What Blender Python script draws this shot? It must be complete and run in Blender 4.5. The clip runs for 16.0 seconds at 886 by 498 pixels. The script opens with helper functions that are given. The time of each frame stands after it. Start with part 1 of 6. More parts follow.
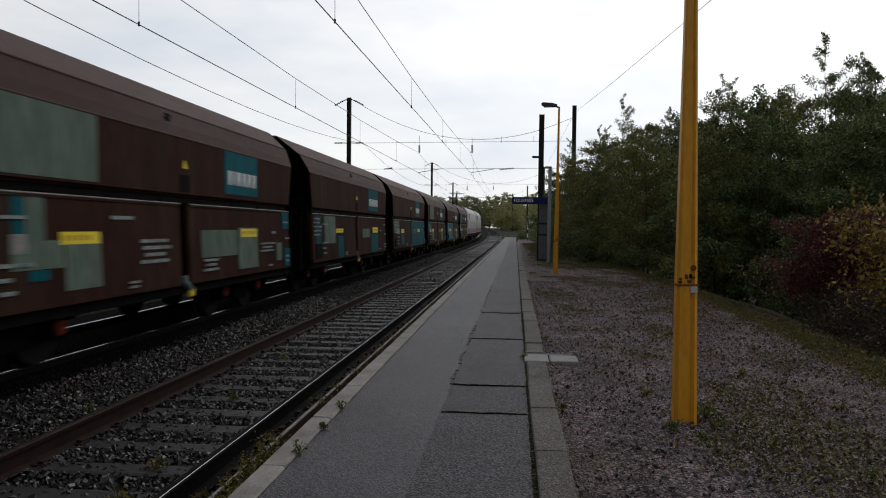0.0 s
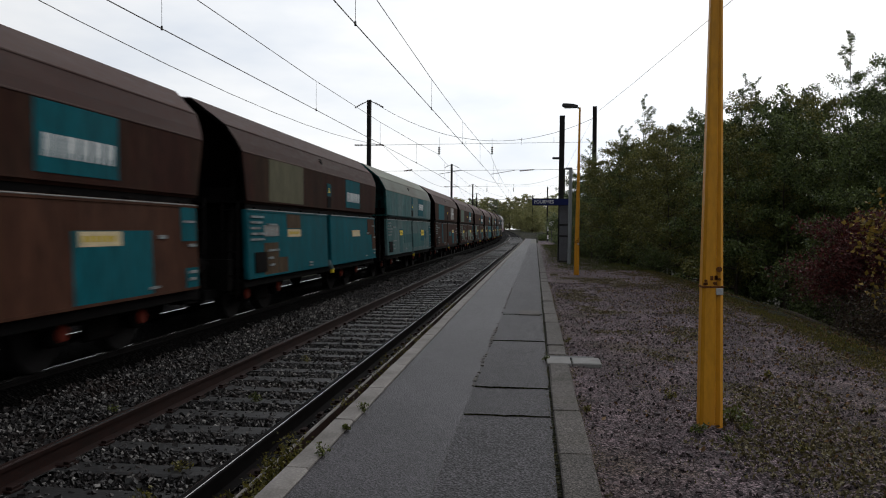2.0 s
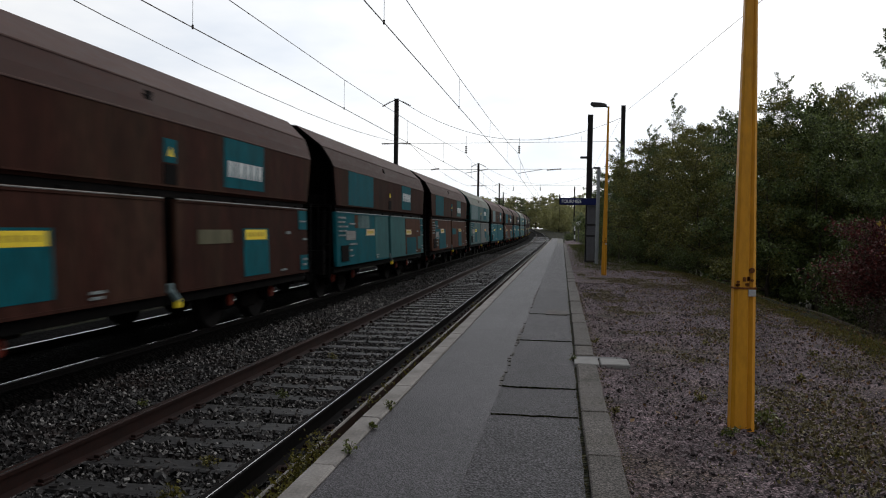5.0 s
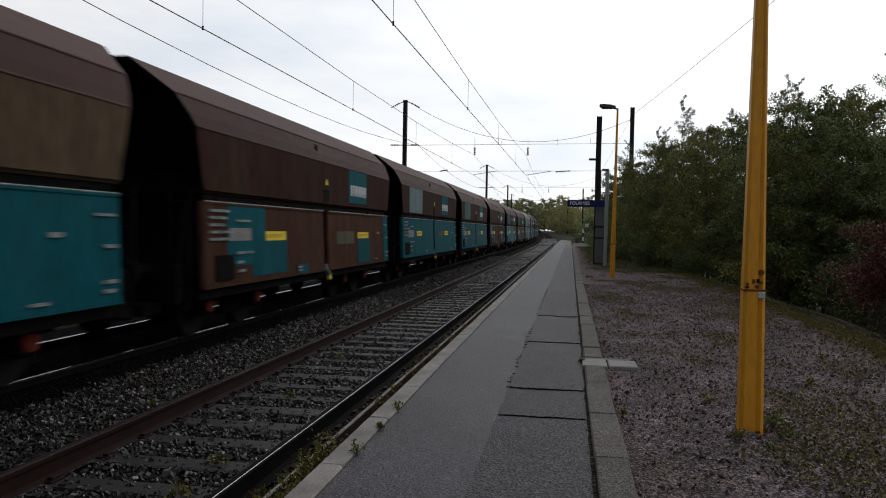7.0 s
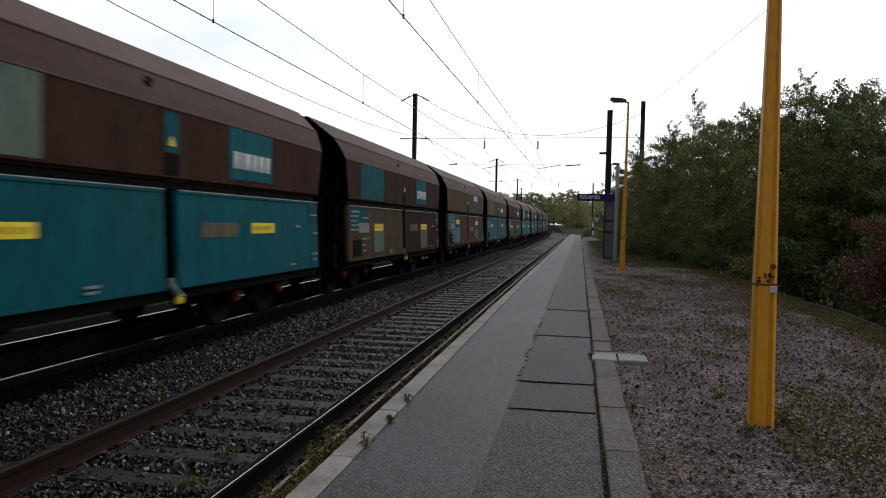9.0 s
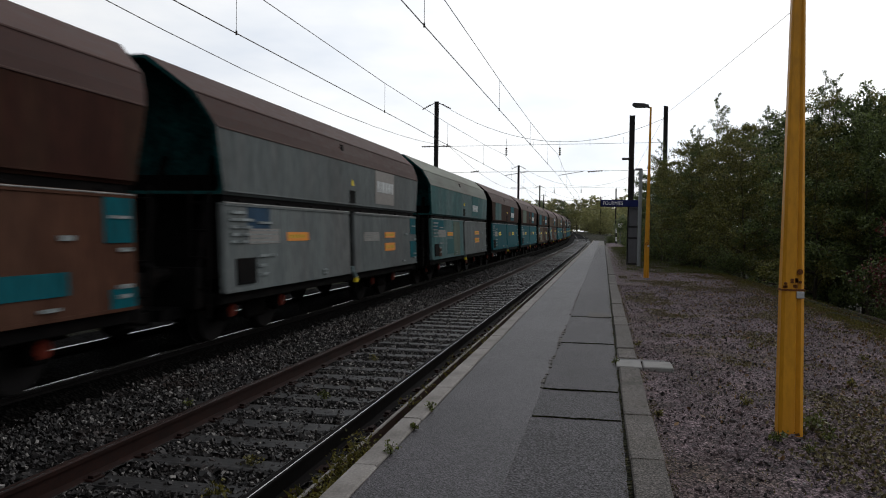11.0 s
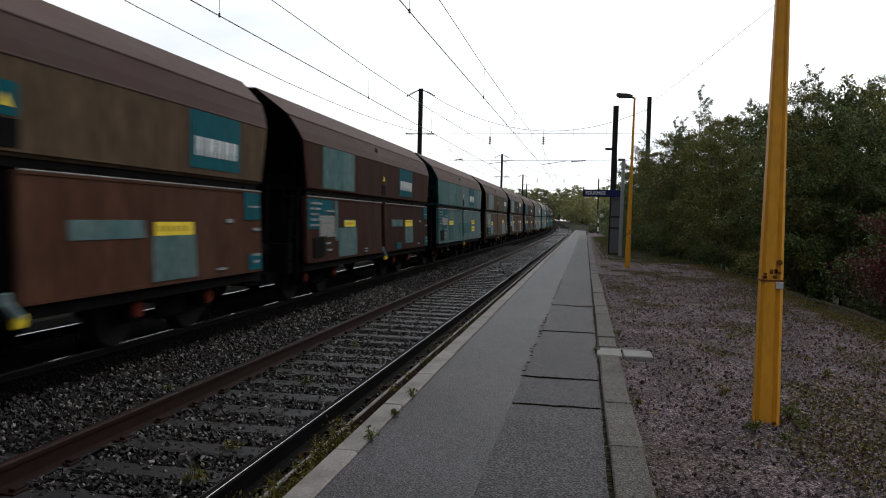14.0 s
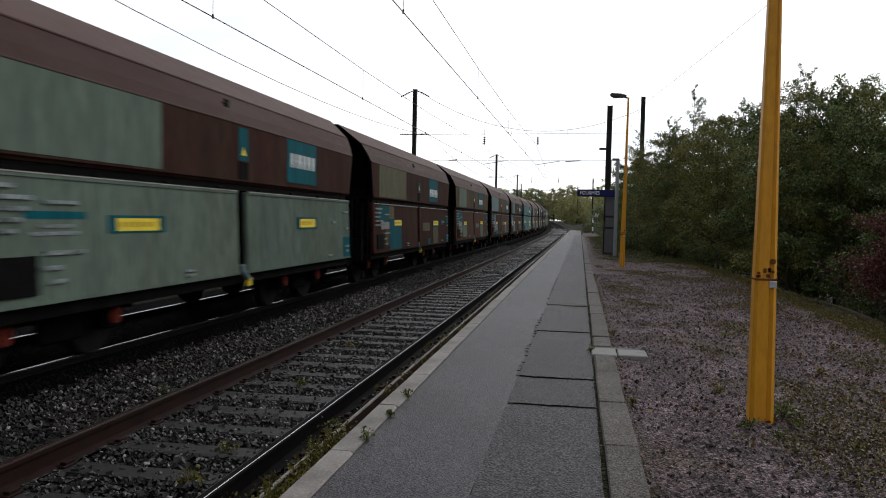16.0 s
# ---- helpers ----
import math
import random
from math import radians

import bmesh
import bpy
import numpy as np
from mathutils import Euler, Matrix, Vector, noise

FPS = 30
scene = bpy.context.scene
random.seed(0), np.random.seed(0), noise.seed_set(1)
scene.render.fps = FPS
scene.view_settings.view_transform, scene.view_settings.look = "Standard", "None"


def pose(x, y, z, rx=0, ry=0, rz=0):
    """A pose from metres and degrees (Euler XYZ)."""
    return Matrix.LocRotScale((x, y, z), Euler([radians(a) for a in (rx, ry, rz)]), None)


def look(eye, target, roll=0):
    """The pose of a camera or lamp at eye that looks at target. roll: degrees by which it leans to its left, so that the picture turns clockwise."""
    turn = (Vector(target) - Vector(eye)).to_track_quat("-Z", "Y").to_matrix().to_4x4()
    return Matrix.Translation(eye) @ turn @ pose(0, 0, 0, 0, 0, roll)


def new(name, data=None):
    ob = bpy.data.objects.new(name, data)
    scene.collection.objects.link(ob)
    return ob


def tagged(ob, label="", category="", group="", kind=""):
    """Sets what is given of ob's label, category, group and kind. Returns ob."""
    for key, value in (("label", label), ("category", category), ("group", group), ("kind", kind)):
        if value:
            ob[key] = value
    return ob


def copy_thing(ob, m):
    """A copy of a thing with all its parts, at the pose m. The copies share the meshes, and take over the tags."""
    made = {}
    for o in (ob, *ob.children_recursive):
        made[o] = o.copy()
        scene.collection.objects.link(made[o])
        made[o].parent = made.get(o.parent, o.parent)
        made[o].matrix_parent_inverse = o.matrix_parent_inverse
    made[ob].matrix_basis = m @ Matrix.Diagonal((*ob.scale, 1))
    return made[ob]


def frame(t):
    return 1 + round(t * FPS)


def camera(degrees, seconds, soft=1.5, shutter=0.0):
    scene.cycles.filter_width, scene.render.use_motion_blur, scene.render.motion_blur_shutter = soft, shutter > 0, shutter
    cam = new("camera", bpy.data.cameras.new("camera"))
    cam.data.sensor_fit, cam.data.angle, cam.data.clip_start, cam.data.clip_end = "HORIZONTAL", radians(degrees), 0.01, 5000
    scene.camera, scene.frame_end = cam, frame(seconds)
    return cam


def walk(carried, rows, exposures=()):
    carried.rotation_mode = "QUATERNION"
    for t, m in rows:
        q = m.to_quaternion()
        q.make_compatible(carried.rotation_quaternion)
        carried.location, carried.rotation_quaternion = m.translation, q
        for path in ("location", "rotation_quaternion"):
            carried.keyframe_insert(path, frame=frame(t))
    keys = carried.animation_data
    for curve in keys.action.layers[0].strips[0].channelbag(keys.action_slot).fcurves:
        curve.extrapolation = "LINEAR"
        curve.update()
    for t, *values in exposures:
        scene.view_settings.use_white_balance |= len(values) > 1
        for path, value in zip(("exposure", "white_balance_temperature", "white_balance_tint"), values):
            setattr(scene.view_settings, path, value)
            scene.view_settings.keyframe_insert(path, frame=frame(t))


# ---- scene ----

SHUTTER = 0.22
cam = camera(58.6, 16.0, soft=1.05, shutter=SHUTTER)
PATH = [
    (0, 0.031, -0.031, 1.186, -1.549, -0.566, 5.243), (0.5, 0.030, -0.025, 1.192, -1.470, -0.327, 5.747),
    (1, 0.022, -0.032, 1.188, -1.319, -0.163, 6.026), (1.5, 0.018, -0.023, 1.190, -1.375, -0.276, 6.373),
    (2, 0.013, -0.017, 1.186, -1.440, -0.437, 6.675), (2.5, 0.004, -0.015, 1.184, -1.485, -0.737, 6.890),
    (3, 0.002, -0.008, 1.182, -1.534, -0.712, 7.371), (3.5, 0.000, 0.000, 1.180, -1.613, -0.895, 7.548),
    (4, -0.006, 0.006, 1.179, -1.713, -0.517, 8.159), (4.5, -0.002, 0.003, 1.183, -1.631, -0.674, 8.397),
    (7, -0.003, -0.001, 1.177, -1.434, -1.059, 9.170), (7.5, -0.012, 0.005, 1.175, -1.768, -1.128, 9.427),
    (8, -0.012, 0.007, 1.171, -2.035, -1.231, 9.720), (10.5, -0.002, -0.004, 1.174, -1.477, -0.899, 10.329),
    (11, -0.007, 0.001, 1.174, -1.383, -0.707, 11.479), (11.5, -0.007, 0.005, 1.176, -1.344, -0.949, 11.521),
    (12, -0.005, -0.008, 1.168, -1.638, -1.103, 10.713), (12.5, -0.003, -0.008, 1.172, -1.943, -0.775, 9.816),
    (13, -0.010, 0.006, 1.171, -1.449, -0.853, 10.468), (13.5, -0.012, 0.007, 1.170, -1.753, -1.044, 10.535),
    (14, -0.011, 0.005, 1.167, -2.238, -1.451, 10.223), (14.5, -0.013, 0.004, 1.168, -2.232, -1.564, 9.961),
    (15, -0.012, 0.006, 1.167, -2.073, -1.255, 9.963), (15.5, -0.014, 0.006, 1.167, -2.294, -1.290, 10.099),
    (16, -0.008, -0.001, 1.167, -2.194, -1.215, 9.846)]
GLOW = [(0, -0.2), (1.5, -0.1), (3.5, 0.02), (4.5, 0.05), (7, -0.08), (7.5, 0.02), (8, 0.2), (10.5, 0.05), (11, 0.0), (12, 0.1), (12.5, 0.2), (13.5, 0.15), (14.5, 0.28), (16, 0.3)]
walk(cam, [(t, pose(x, y, z, 90 + p, r, w)) for t, x, y, z, p, r, w in PATH], [(t, e) for t, e in GLOW])

# ---- sky and sun ----
world = bpy.data.worlds.new("overcast_sky")
scene.world = world
world.use_nodes = True
wn, wl = world.node_tree.nodes, world.node_tree.links
wn.clear()
w_out, w_bg = wn.new("ShaderNodeOutputWorld"), wn.new("ShaderNodeBackground")
w_sky = wn.new("ShaderNodeTexSky")
w_sky.sky_type, w_sky.sun_disc = "NISHITA", False
w_sky.sun_elevation, w_sky.sun_rotation = radians(25), radians(34)
w_scale = wn.new("ShaderNodeVectorMath")
w_scale.operation = "SCALE"
w_scale.inputs["Scale"].default_value = 0.10
w_co, w_map, w_noise, w_ramp = (wn.new("ShaderNodeTexCoord"), wn.new("ShaderNodeMapping"), wn.new("ShaderNodeTexNoise"), wn.new("ShaderNodeValToRGB"))
w_map.inputs["Scale"].default_value = (1.6, 1.6, 5.0)
w_noise.inputs["Scale"].default_value, w_noise.inputs["Detail"].default_value, w_noise.inputs["Roughness"].default_value = 1.5, 5, 0.55
w_ramp.color_ramp.elements[0].position, w_ramp.color_ramp.elements[1].position = 0.36, 0.62
w_ramp.color_ramp.elements[0].color = (0.84, 0.89, 0.97, 1)
w_ramp.color_ramp.elements[1].color = (1.12, 1.12, 1.12, 1)
w_mix = wn.new("ShaderNodeMixRGB")
w_mix.inputs[0].default_value = 0.9
# the cloud is brightest round the hidden sun and dims evenly away from it
w_dot, w_fall = wn.new("ShaderNodeVectorMath"), wn.new("ShaderNodeMapRange")
w_dot.operation = "DOT_PRODUCT"
w_dot.inputs[1].default_value = (0.50, 0.75, 0.43)
w_fall.inputs[1].default_value, w_fall.inputs[2].default_value, w_fall.inputs[3].default_value, w_fall.inputs[4].default_value = -0.9, 0.9, 0.22, 1.16
wl.new(w_co.outputs["Generated"], w_dot.inputs[0])
wl.new(w_dot.outputs["Value"], w_fall.inputs[0])
wl.new(w_fall.outputs[0], w_bg.inputs["Strength"])
wl.new(w_sky.outputs[0], w_scale.inputs[0])
wl.new(w_co.outputs["Generated"], w_map.inputs[0])
wl.new(w_map.outputs[0], w_noise.inputs["Vector"])
wl.new(w_noise.outputs[0], w_ramp.inputs[0])
wl.new(w_scale.outputs[0], w_mix.inputs[1])
wl.new(w_ramp.outputs[0], w_mix.inputs[2])
wl.new(w_mix.outputs[0], w_bg.inputs[0])
wl.new(w_bg.outputs[0], w_out.inputs[0])
sun_data = bpy.data.lights.new("sun", "SUN")
sun_data.energy, sun_data.angle, sun_data.color = 0.5, radians(25), (1.0, 0.96, 0.9)
sun = new("sun", sun_data)
sun.matrix_world = look((25, 37.5, 21.5), (0, 0, 0))


# ---- materials ----
def material(name, color, rough=0.7, metal=0.0, vary=0.25, scale=6.0, fine=60.0, bump=0.15, depth=0.01, dirt=None, dirt_amount=0.5,
             dirt_scale=2.0, stretch=(1, 1, 1), spec=0.12, island=0.0, grit=0.0, grit_tone=0.6, per_object=0.0, space="Object"):
    """A procedural surface: two scales of tone, a second colour in patches, and fine relief."""
    m = bpy.data.materials.new(name)
    m.use_nodes = True
    n, l = m.node_tree.nodes, m.node_tree.links
    b = n["Principled BSDF"]
    b.inputs["Roughness"].default_value, b.inputs["Metallic"].default_value = rough, metal
    b.inputs["Specular IOR Level"].default_value = spec
    co, mp = n.new("ShaderNodeTexCoord"), n.new("ShaderNodeMapping")
    mp.inputs["Scale"].default_value = stretch
    l.new(co.outputs[space], mp.inputs[0])

    def tex(s, d, r=0.6):
        t = n.new("ShaderNodeTexNoise")
        t.inputs["Scale"].default_value, t.inputs["Detail"].default_value, t.inputs["Roughness"].default_value = s, d, r
        l.new(mp.outputs[0], t.inputs["Vector"])
        return t.outputs[0]

    def ramp(src, lo, hi, a, c):
        r = n.new("ShaderNodeMapRange")
        r.inputs[1].default_value, r.inputs[2].default_value, r.inputs[3].default_value, r.inputs[4].default_value = lo, hi, a, c
        l.new(src, r.inputs[0])
        return r.outputs[0]

    def times(a, c):
        t = n.new("ShaderNodeMath")
        t.operation = "MULTIPLY"
        l.new(a, t.inputs[0])
        l.new(c, t.inputs[1])
        return t.outputs[0]

    big, small = tex(scale, 4), tex(fine, 3)
    tone = times(ramp(big, 0.3, 0.7, 1 - vary * 0.7, 1 + vary * 0.7), ramp(small, 0.34, 0.66, 1 - vary, 1 + vary))
    if island:
        g = n.new("ShaderNodeNewGeometry")
        tone = times(tone, ramp(g.outputs["Random Per Island"], 0, 1, 1 - island, 1 + island))
    if per_object:
        o = n.new("ShaderNodeObjectInfo")
        tone = times(tone, ramp(o.outputs["Random"], 0, 1, 1 - per_object, 1 + per_object))
    if grit:
        cells = n.new("ShaderNodeTexVoronoi")
        cells.inputs["Scale"].default_value = grit
        l.new(mp.outputs[0], cells.inputs["Vector"])
        sep = n.new("ShaderNodeSeparateColor")
        l.new(cells.outputs["Color"], sep.inputs[0])
        tone = times(tone, ramp(sep.outputs[0], 0, 1, 1 - grit_tone, 1 + grit_tone))
        # grains darken towards their rims: shade of the gaps put into the colour
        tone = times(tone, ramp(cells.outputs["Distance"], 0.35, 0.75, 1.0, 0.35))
        small = cells.outputs["Distance"]
    base = n.new("ShaderNodeRGB")
    base.outputs[0].default_value = (*color, 1)
    col = base.outputs[0]
    if dirt:
        mx = n.new("ShaderNodeMixRGB")
        mx.inputs[2].default_value = (*dirt, 1)
        l.new(col, mx.inputs[1])
        l.new(ramp(tex(dirt_scale, 6, 0.65), 0.48, 0.68, 0, dirt_amount), mx.inputs[0])
        col = mx.outputs[0]
    sc = n.new("ShaderNodeVectorMath")
    sc.operation = "SCALE"
    l.new(col, sc.inputs[0])
    l.new(tone, sc.inputs["Scale"])
    l.new(sc.outputs[0], b.inputs["Base Color"])
    l.new(ramp(small, 0.3, 0.7, max(rough - 0.1, 0.03), min(rough + 0.1, 1)), b.inputs["Roughness"])
    if bump:
        bp = n.new("ShaderNodeBump")
        bp.inputs["Strength"].default_value, bp.inputs["Distance"].default_value = bump, depth
        l.new(small, bp.inputs["Height"])
        l.new(bp.outputs[0], b.inputs["Normal"])
    return m


def leaf_material(name, a, c, light=0.25):
    """Leaves: a tone of its own for each leaf, and light that shines through."""
    m = bpy.data.materials.new(name)
    m.use_nodes = True
    n, l = m.node_tree.nodes, m.node_tree.links
    b = n["Principled BSDF"]
    b.inputs["Roughness"].default_value = 0.55
    b.inputs["Specular IOR Level"].default_value = 0.3
    g, r = n.new("ShaderNodeNewGeometry"), n.new("ShaderNodeValToRGB")
    r.color_ramp.elements[0].color, r.color_ramp.elements[1].color = (*a, 1), (*c, 1)
    l.new(g.outputs["Random Per Island"], r.inputs[0])
    l.new(r.outputs[0], b.inputs["Base Color"])
    tr, ad = n.new("ShaderNodeBsdfTranslucent"), n.new("ShaderNodeMixShader")
    ad.inputs[0].default_value = light
    l.new(r.outputs[0], tr.inputs[0])
    l.new(b.outputs[0], ad.inputs[1])
    l.new(tr.outputs[0], ad.inputs[2])
    l.new(ad.outputs[0], n["Material Output"].inputs[0])
    return m


RUST_DIRT = (0.05, 0.03, 0.022)
STREAK = (1, 1, 0.22)
PAINT = {
    "aqua": material("blue_green_wagon_paint", (0.035, 0.092, 0.094), 0.75, vary=0.18, scale=1.4, fine=14, bump=0.05, dirt=(0.022, 0.062, 0.066), dirt_amount=0.5, dirt_scale=0.8, stretch=STREAK, per_object=0.1, spec=0.03),
    "navy": material("dull_blue_wagon_paint", (0.022, 0.045, 0.075), 0.75, vary=0.18, scale=1.4, fine=14, bump=0.05, dirt=(0.05, 0.055, 0.06), dirt_amount=0.5, dirt_scale=0.8, stretch=STREAK, per_object=0.1, spec=0.03),
    "brown": material("brown_wagon_paint", (0.02855, 0.01168, 0.008567), 0.8, vary=0.32, scale=2.2, fine=14, bump=0.08, dirt=(0.03501, 0.02414, 0.01509), dirt_amount=0.7, dirt_scale=0.6, stretch=STREAK, per_object=0.14, spec=0.03),
    "rust": material("red_brown_wagon_paint", (0.054, 0.0245, 0.0155), 0.8, vary=0.32, scale=2.2, fine=14, bump=0.08, dirt=RUST_DIRT, dirt_amount=0.4, dirt_scale=0.9, stretch=STREAK, per_object=0.1, spec=0.03),
    "olive": material("olive_brown_wagon_paint", (0.062, 0.043, 0.027), 0.8, vary=0.32, scale=2.2, fine=14, bump=0.08, dirt=RUST_DIRT, dirt_amount=0.45, dirt_scale=0.9, stretch=STREAK, per_object=0.1, spec=0.03),
    "teal": material("teal_wagon_paint", (0.00264, 0.06512, 0.08096), 0.7, vary=0.24, scale=2.0, fine=14, bump=0.05, dirt=(0.01056, 0.04576, 0.05456), dirt_amount=0.4, dirt_scale=1.0, stretch=STREAK, per_object=0.1, spec=0.03),
    "light": material("pale_green_wagon_paint", (0.078, 0.118, 0.120), 0.75, vary=0.24, scale=2.0, fine=14, bump=0.05, dirt=(0.018, 0.078, 0.078), dirt_amount=0.85, dirt_scale=0.55, stretch=(1, 1, 0.45), per_object=0.1, spec=0.03),
    "sage": material("sage_wagon_paint", (0.09002, 0.1187, 0.09616), 0.75, vary=0.24, scale=2.0, fine=14, bump=0.05, dirt=(0.06547, 0.06956, 0.0532), dirt_amount=0.5, dirt_scale=1.0, stretch=STREAK, per_object=0.1, spec=0.03),
    "grey": material("grey_wagon_paint", (0.1023, 0.1146, 0.1146), 0.75, vary=0.24, scale=2.0, fine=14, bump=0.05, dirt=(0.06956, 0.06138, 0.05933), dirt_amount=0.5, dirt_scale=1.0, stretch=STREAK, per_object=0.1, spec=0.03),
    "khaki": material("khaki_wagon_paint", (0.08593, 0.08184, 0.0532), 0.75, vary=0.24, scale=2.0, fine=14, bump=0.05, dirt=(0.0532, 0.04501, 0.03274), dirt_amount=0.5, dirt_scale=1.0, stretch=STREAK, per_object=0.1, spec=0.03),
    "blue": material("light_blue_grey_wagon_paint", (0.1146, 0.1637, 0.1719), 0.75, vary=0.24, scale=2.0, fine=14, bump=0.05, dirt=(0.08184, 0.09821, 0.09821), dirt_amount=0.5, dirt_scale=1.0, stretch=STREAK, per_object=0.1, spec=0.03),
}
ROOF = {
    "brown": material("dusty_brown_roof", (0.07038, 0.04306, 0.03809), 0.6, vary=0.16, scale=1.2, fine=12, bump=0.08, dirt=(0.09108, 0.07286, 0.06458), dirt_amount=0.5, dirt_scale=0.8, stretch=(1, 0.4, 1), per_object=0.12, spec=0.04),
    "light": material("dusty_pale_roof", (0.1728, 0.1843, 0.1555), 0.6, vary=0.14, scale=1.2, fine=12, bump=0.08, dirt=(0.1152, 0.09216, 0.08064), dirt_amount=0.6, dirt_scale=0.8, stretch=(1, 0.4, 1), per_object=0.1, spec=0.04),
}
# pale colour that paints the sky highlight on the flap's rolled edge
RIM = material("highlight_flap_rim", (0.17, 0.165, 0.155), 0.5, vary=0.5, scale=3, fine=20, bump=0.0)
# the lower roof slopes, in a darker tone than the roof above
SHOULDER = {
    "brown": material("darker_brown_roof_shoulder", (0.043, 0.0235, 0.0205), 0.65, vary=0.16, scale=1.2, fine=12, bump=0.08, dirt=(0.062, 0.045, 0.039), dirt_amount=0.5, dirt_scale=0.8, stretch=(1, 0.4, 1), per_object=0.12, spec=0.04),
    "light": material("darker_pale_roof_shoulder", (0.125, 0.135, 0.118), 0.65, vary=0.14, scale=1.2, fine=12, bump=0.08, dirt=(0.090, 0.075, 0.066), dirt_amount=0.6, dirt_scale=0.8, stretch=(1, 0.4, 1), per_object=0.1, spec=0.04),
}
# dark teal and near-black for wagon ends, hoppers, frames and bogies
DARK_TEAL = material("dark_teal_end_steel", (0.010, 0.055, 0.056), 0.8, vary=0.4, scale=3, fine=20, bump=0.05, dirt=(0.004, 0.005, 0.005), dirt_amount=0.8, spec=0.03)
DARK = material("near_black_steel", (0.004, 0.0038, 0.0038), 0.75, vary=0.4, scale=4, fine=30, bump=0.1, dirt=(0.010, 0.007, 0.006), dirt_amount=0.4, spec=0.02)
LOGO_WHITE = material("dull_white_mark_paint", (0.40, 0.42, 0.42), 0.6, vary=0.25, scale=5, fine=30, bump=0.0)
FADED_MARK = material("faded_white_lettering", (0.17, 0.19, 0.19), 0.7, vary=0.6, scale=9, fine=30, bump=0.0, spec=0.03)
YELLOW_MARK = material("yellow_marking_paint", (0.62, 0.47, 0.03), 0.5, vary=0.12, scale=5, fine=40, bump=0.0)
CREAM_MARK = material("faded_cream_label", (0.44, 0.36, 0.22), 0.6, vary=0.2, scale=6, fine=40, bump=0.0)
ORANGE_MARK = material("orange_marking_paint", (0.55, 0.20, 0.03), 0.5, vary=0.12, scale=5, fine=40, bump=0.0)
LABEL_PRINT = material("dark_label_print", (0.40, 0.29, 0.03), 0.6, vary=0.2, scale=8, fine=60, bump=0.0)
GREY_MARK = material("grey_label_paint", (0.18, 0.168, 0.156), 0.6, vary=0.2, scale=8, fine=60, bump=0.0)
AXLE_RED = material("orange_red_axle_cover", (0.17, 0.026, 0.014), 0.6, vary=0.3, scale=12, fine=50, bump=0.05)
WHEEL_STEEL = material("worn_wheel_steel", (0.012, 0.011, 0.011), 0.8, 0.0, vary=0.2, scale=6, fine=40, bump=0.05, spec=0.05)
RAIL_HEAD = material("polished_rail_head", (0.5, 0.49, 0.48), 0.16, 0.95, vary=0.08, scale=3, fine=30, bump=0.0, spec=0.5)
# black twin of the rail steel, with the shade put into its colour
RAIL_DARK = material("shaded_black_rail_steel", (0.008, 0.007, 0.007), 0.7, 0.0, vary=0.4, scale=4, fine=50, bump=0.15, depth=0.004, spec=0.02)
RAIL_RUST = material("rusty_rail_steel", (0.015, 0.0056, 0.0042), 0.75, 0.1, vary=0.45, scale=4, fine=50, bump=0.2, depth=0.004, dirt=(0.007, 0.0042, 0.0036), dirt_amount=0.6, dirt_scale=3)
SLEEPER = material("weathered_sleeper", (0.0095, 0.0085, 0.0088), 0.55, vary=0.5, scale=3, fine=40, bump=0.3, depth=0.006, dirt=(0.0045, 0.004, 0.0036), dirt_amount=0.6, dirt_scale=3, stretch=(0.3, 1, 1), per_object=0.35, spec=0.32)
STONE = material("ballast_stone", (0.0148, 0.0128, 0.0124), 0.5, vary=0.3, scale=12, fine=60, bump=0.15, depth=0.004, dirt=(0.020, 0.0105, 0.0072), dirt_amount=0.6, dirt_scale=0.8, island=0.98, spec=0.22)
# almost black, so that the bed paints the shade between the loose stones
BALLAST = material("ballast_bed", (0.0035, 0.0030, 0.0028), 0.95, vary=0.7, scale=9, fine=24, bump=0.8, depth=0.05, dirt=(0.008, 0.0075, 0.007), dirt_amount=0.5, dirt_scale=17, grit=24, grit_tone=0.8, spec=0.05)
# near-black that carries the train's shade in its colour, with some oily grime
UNDER_SHADE = material("train_shaded_ballast", (0.0035, 0.0032, 0.003), 0.95, vary=0.6, scale=8, fine=24, bump=0.8, depth=0.05, grit=24, grit_tone=0.8, spec=0.02)
ASPHALT = material("damp_platform_asphalt", (0.042, 0.0372, 0.0432), 0.55, vary=0.5, scale=0.7, fine=110, bump=0.7, depth=0.004, dirt=(0.025, 0.0225, 0.0256), dirt_amount=0.85, dirt_scale=0.5, grit=115, grit_tone=0.9, spec=0.22)
PATCHED = material("patched_dark_asphalt", (0.041, 0.0365, 0.0418), 0.6, vary=0.5, scale=1.3, fine=100, bump=0.8, depth=0.005, dirt=(0.020, 0.0185, 0.0205), dirt_amount=0.85, dirt_scale=1.3, per_object=0.2, grit=90, grit_tone=0.95, spec=0.18)
COPING = material("pale_concrete_coping", (0.170, 0.156, 0.145), 0.75, vary=0.25, scale=3, fine=70, bump=0.2, depth=0.003, dirt=(0.085, 0.075, 0.066), dirt_amount=0.7, dirt_scale=2, per_object=0.14, spec=0.22)
KERB = material("mossy_concrete_kerb", (0.098, 0.086, 0.078), 0.8, vary=0.35, scale=4, fine=60, bump=0.4, depth=0.004, dirt=(0.042, 0.036, 0.026), dirt_amount=0.8, dirt_scale=2.2, per_object=0.12, grit=110, grit_tone=0.4, spec=0.25)
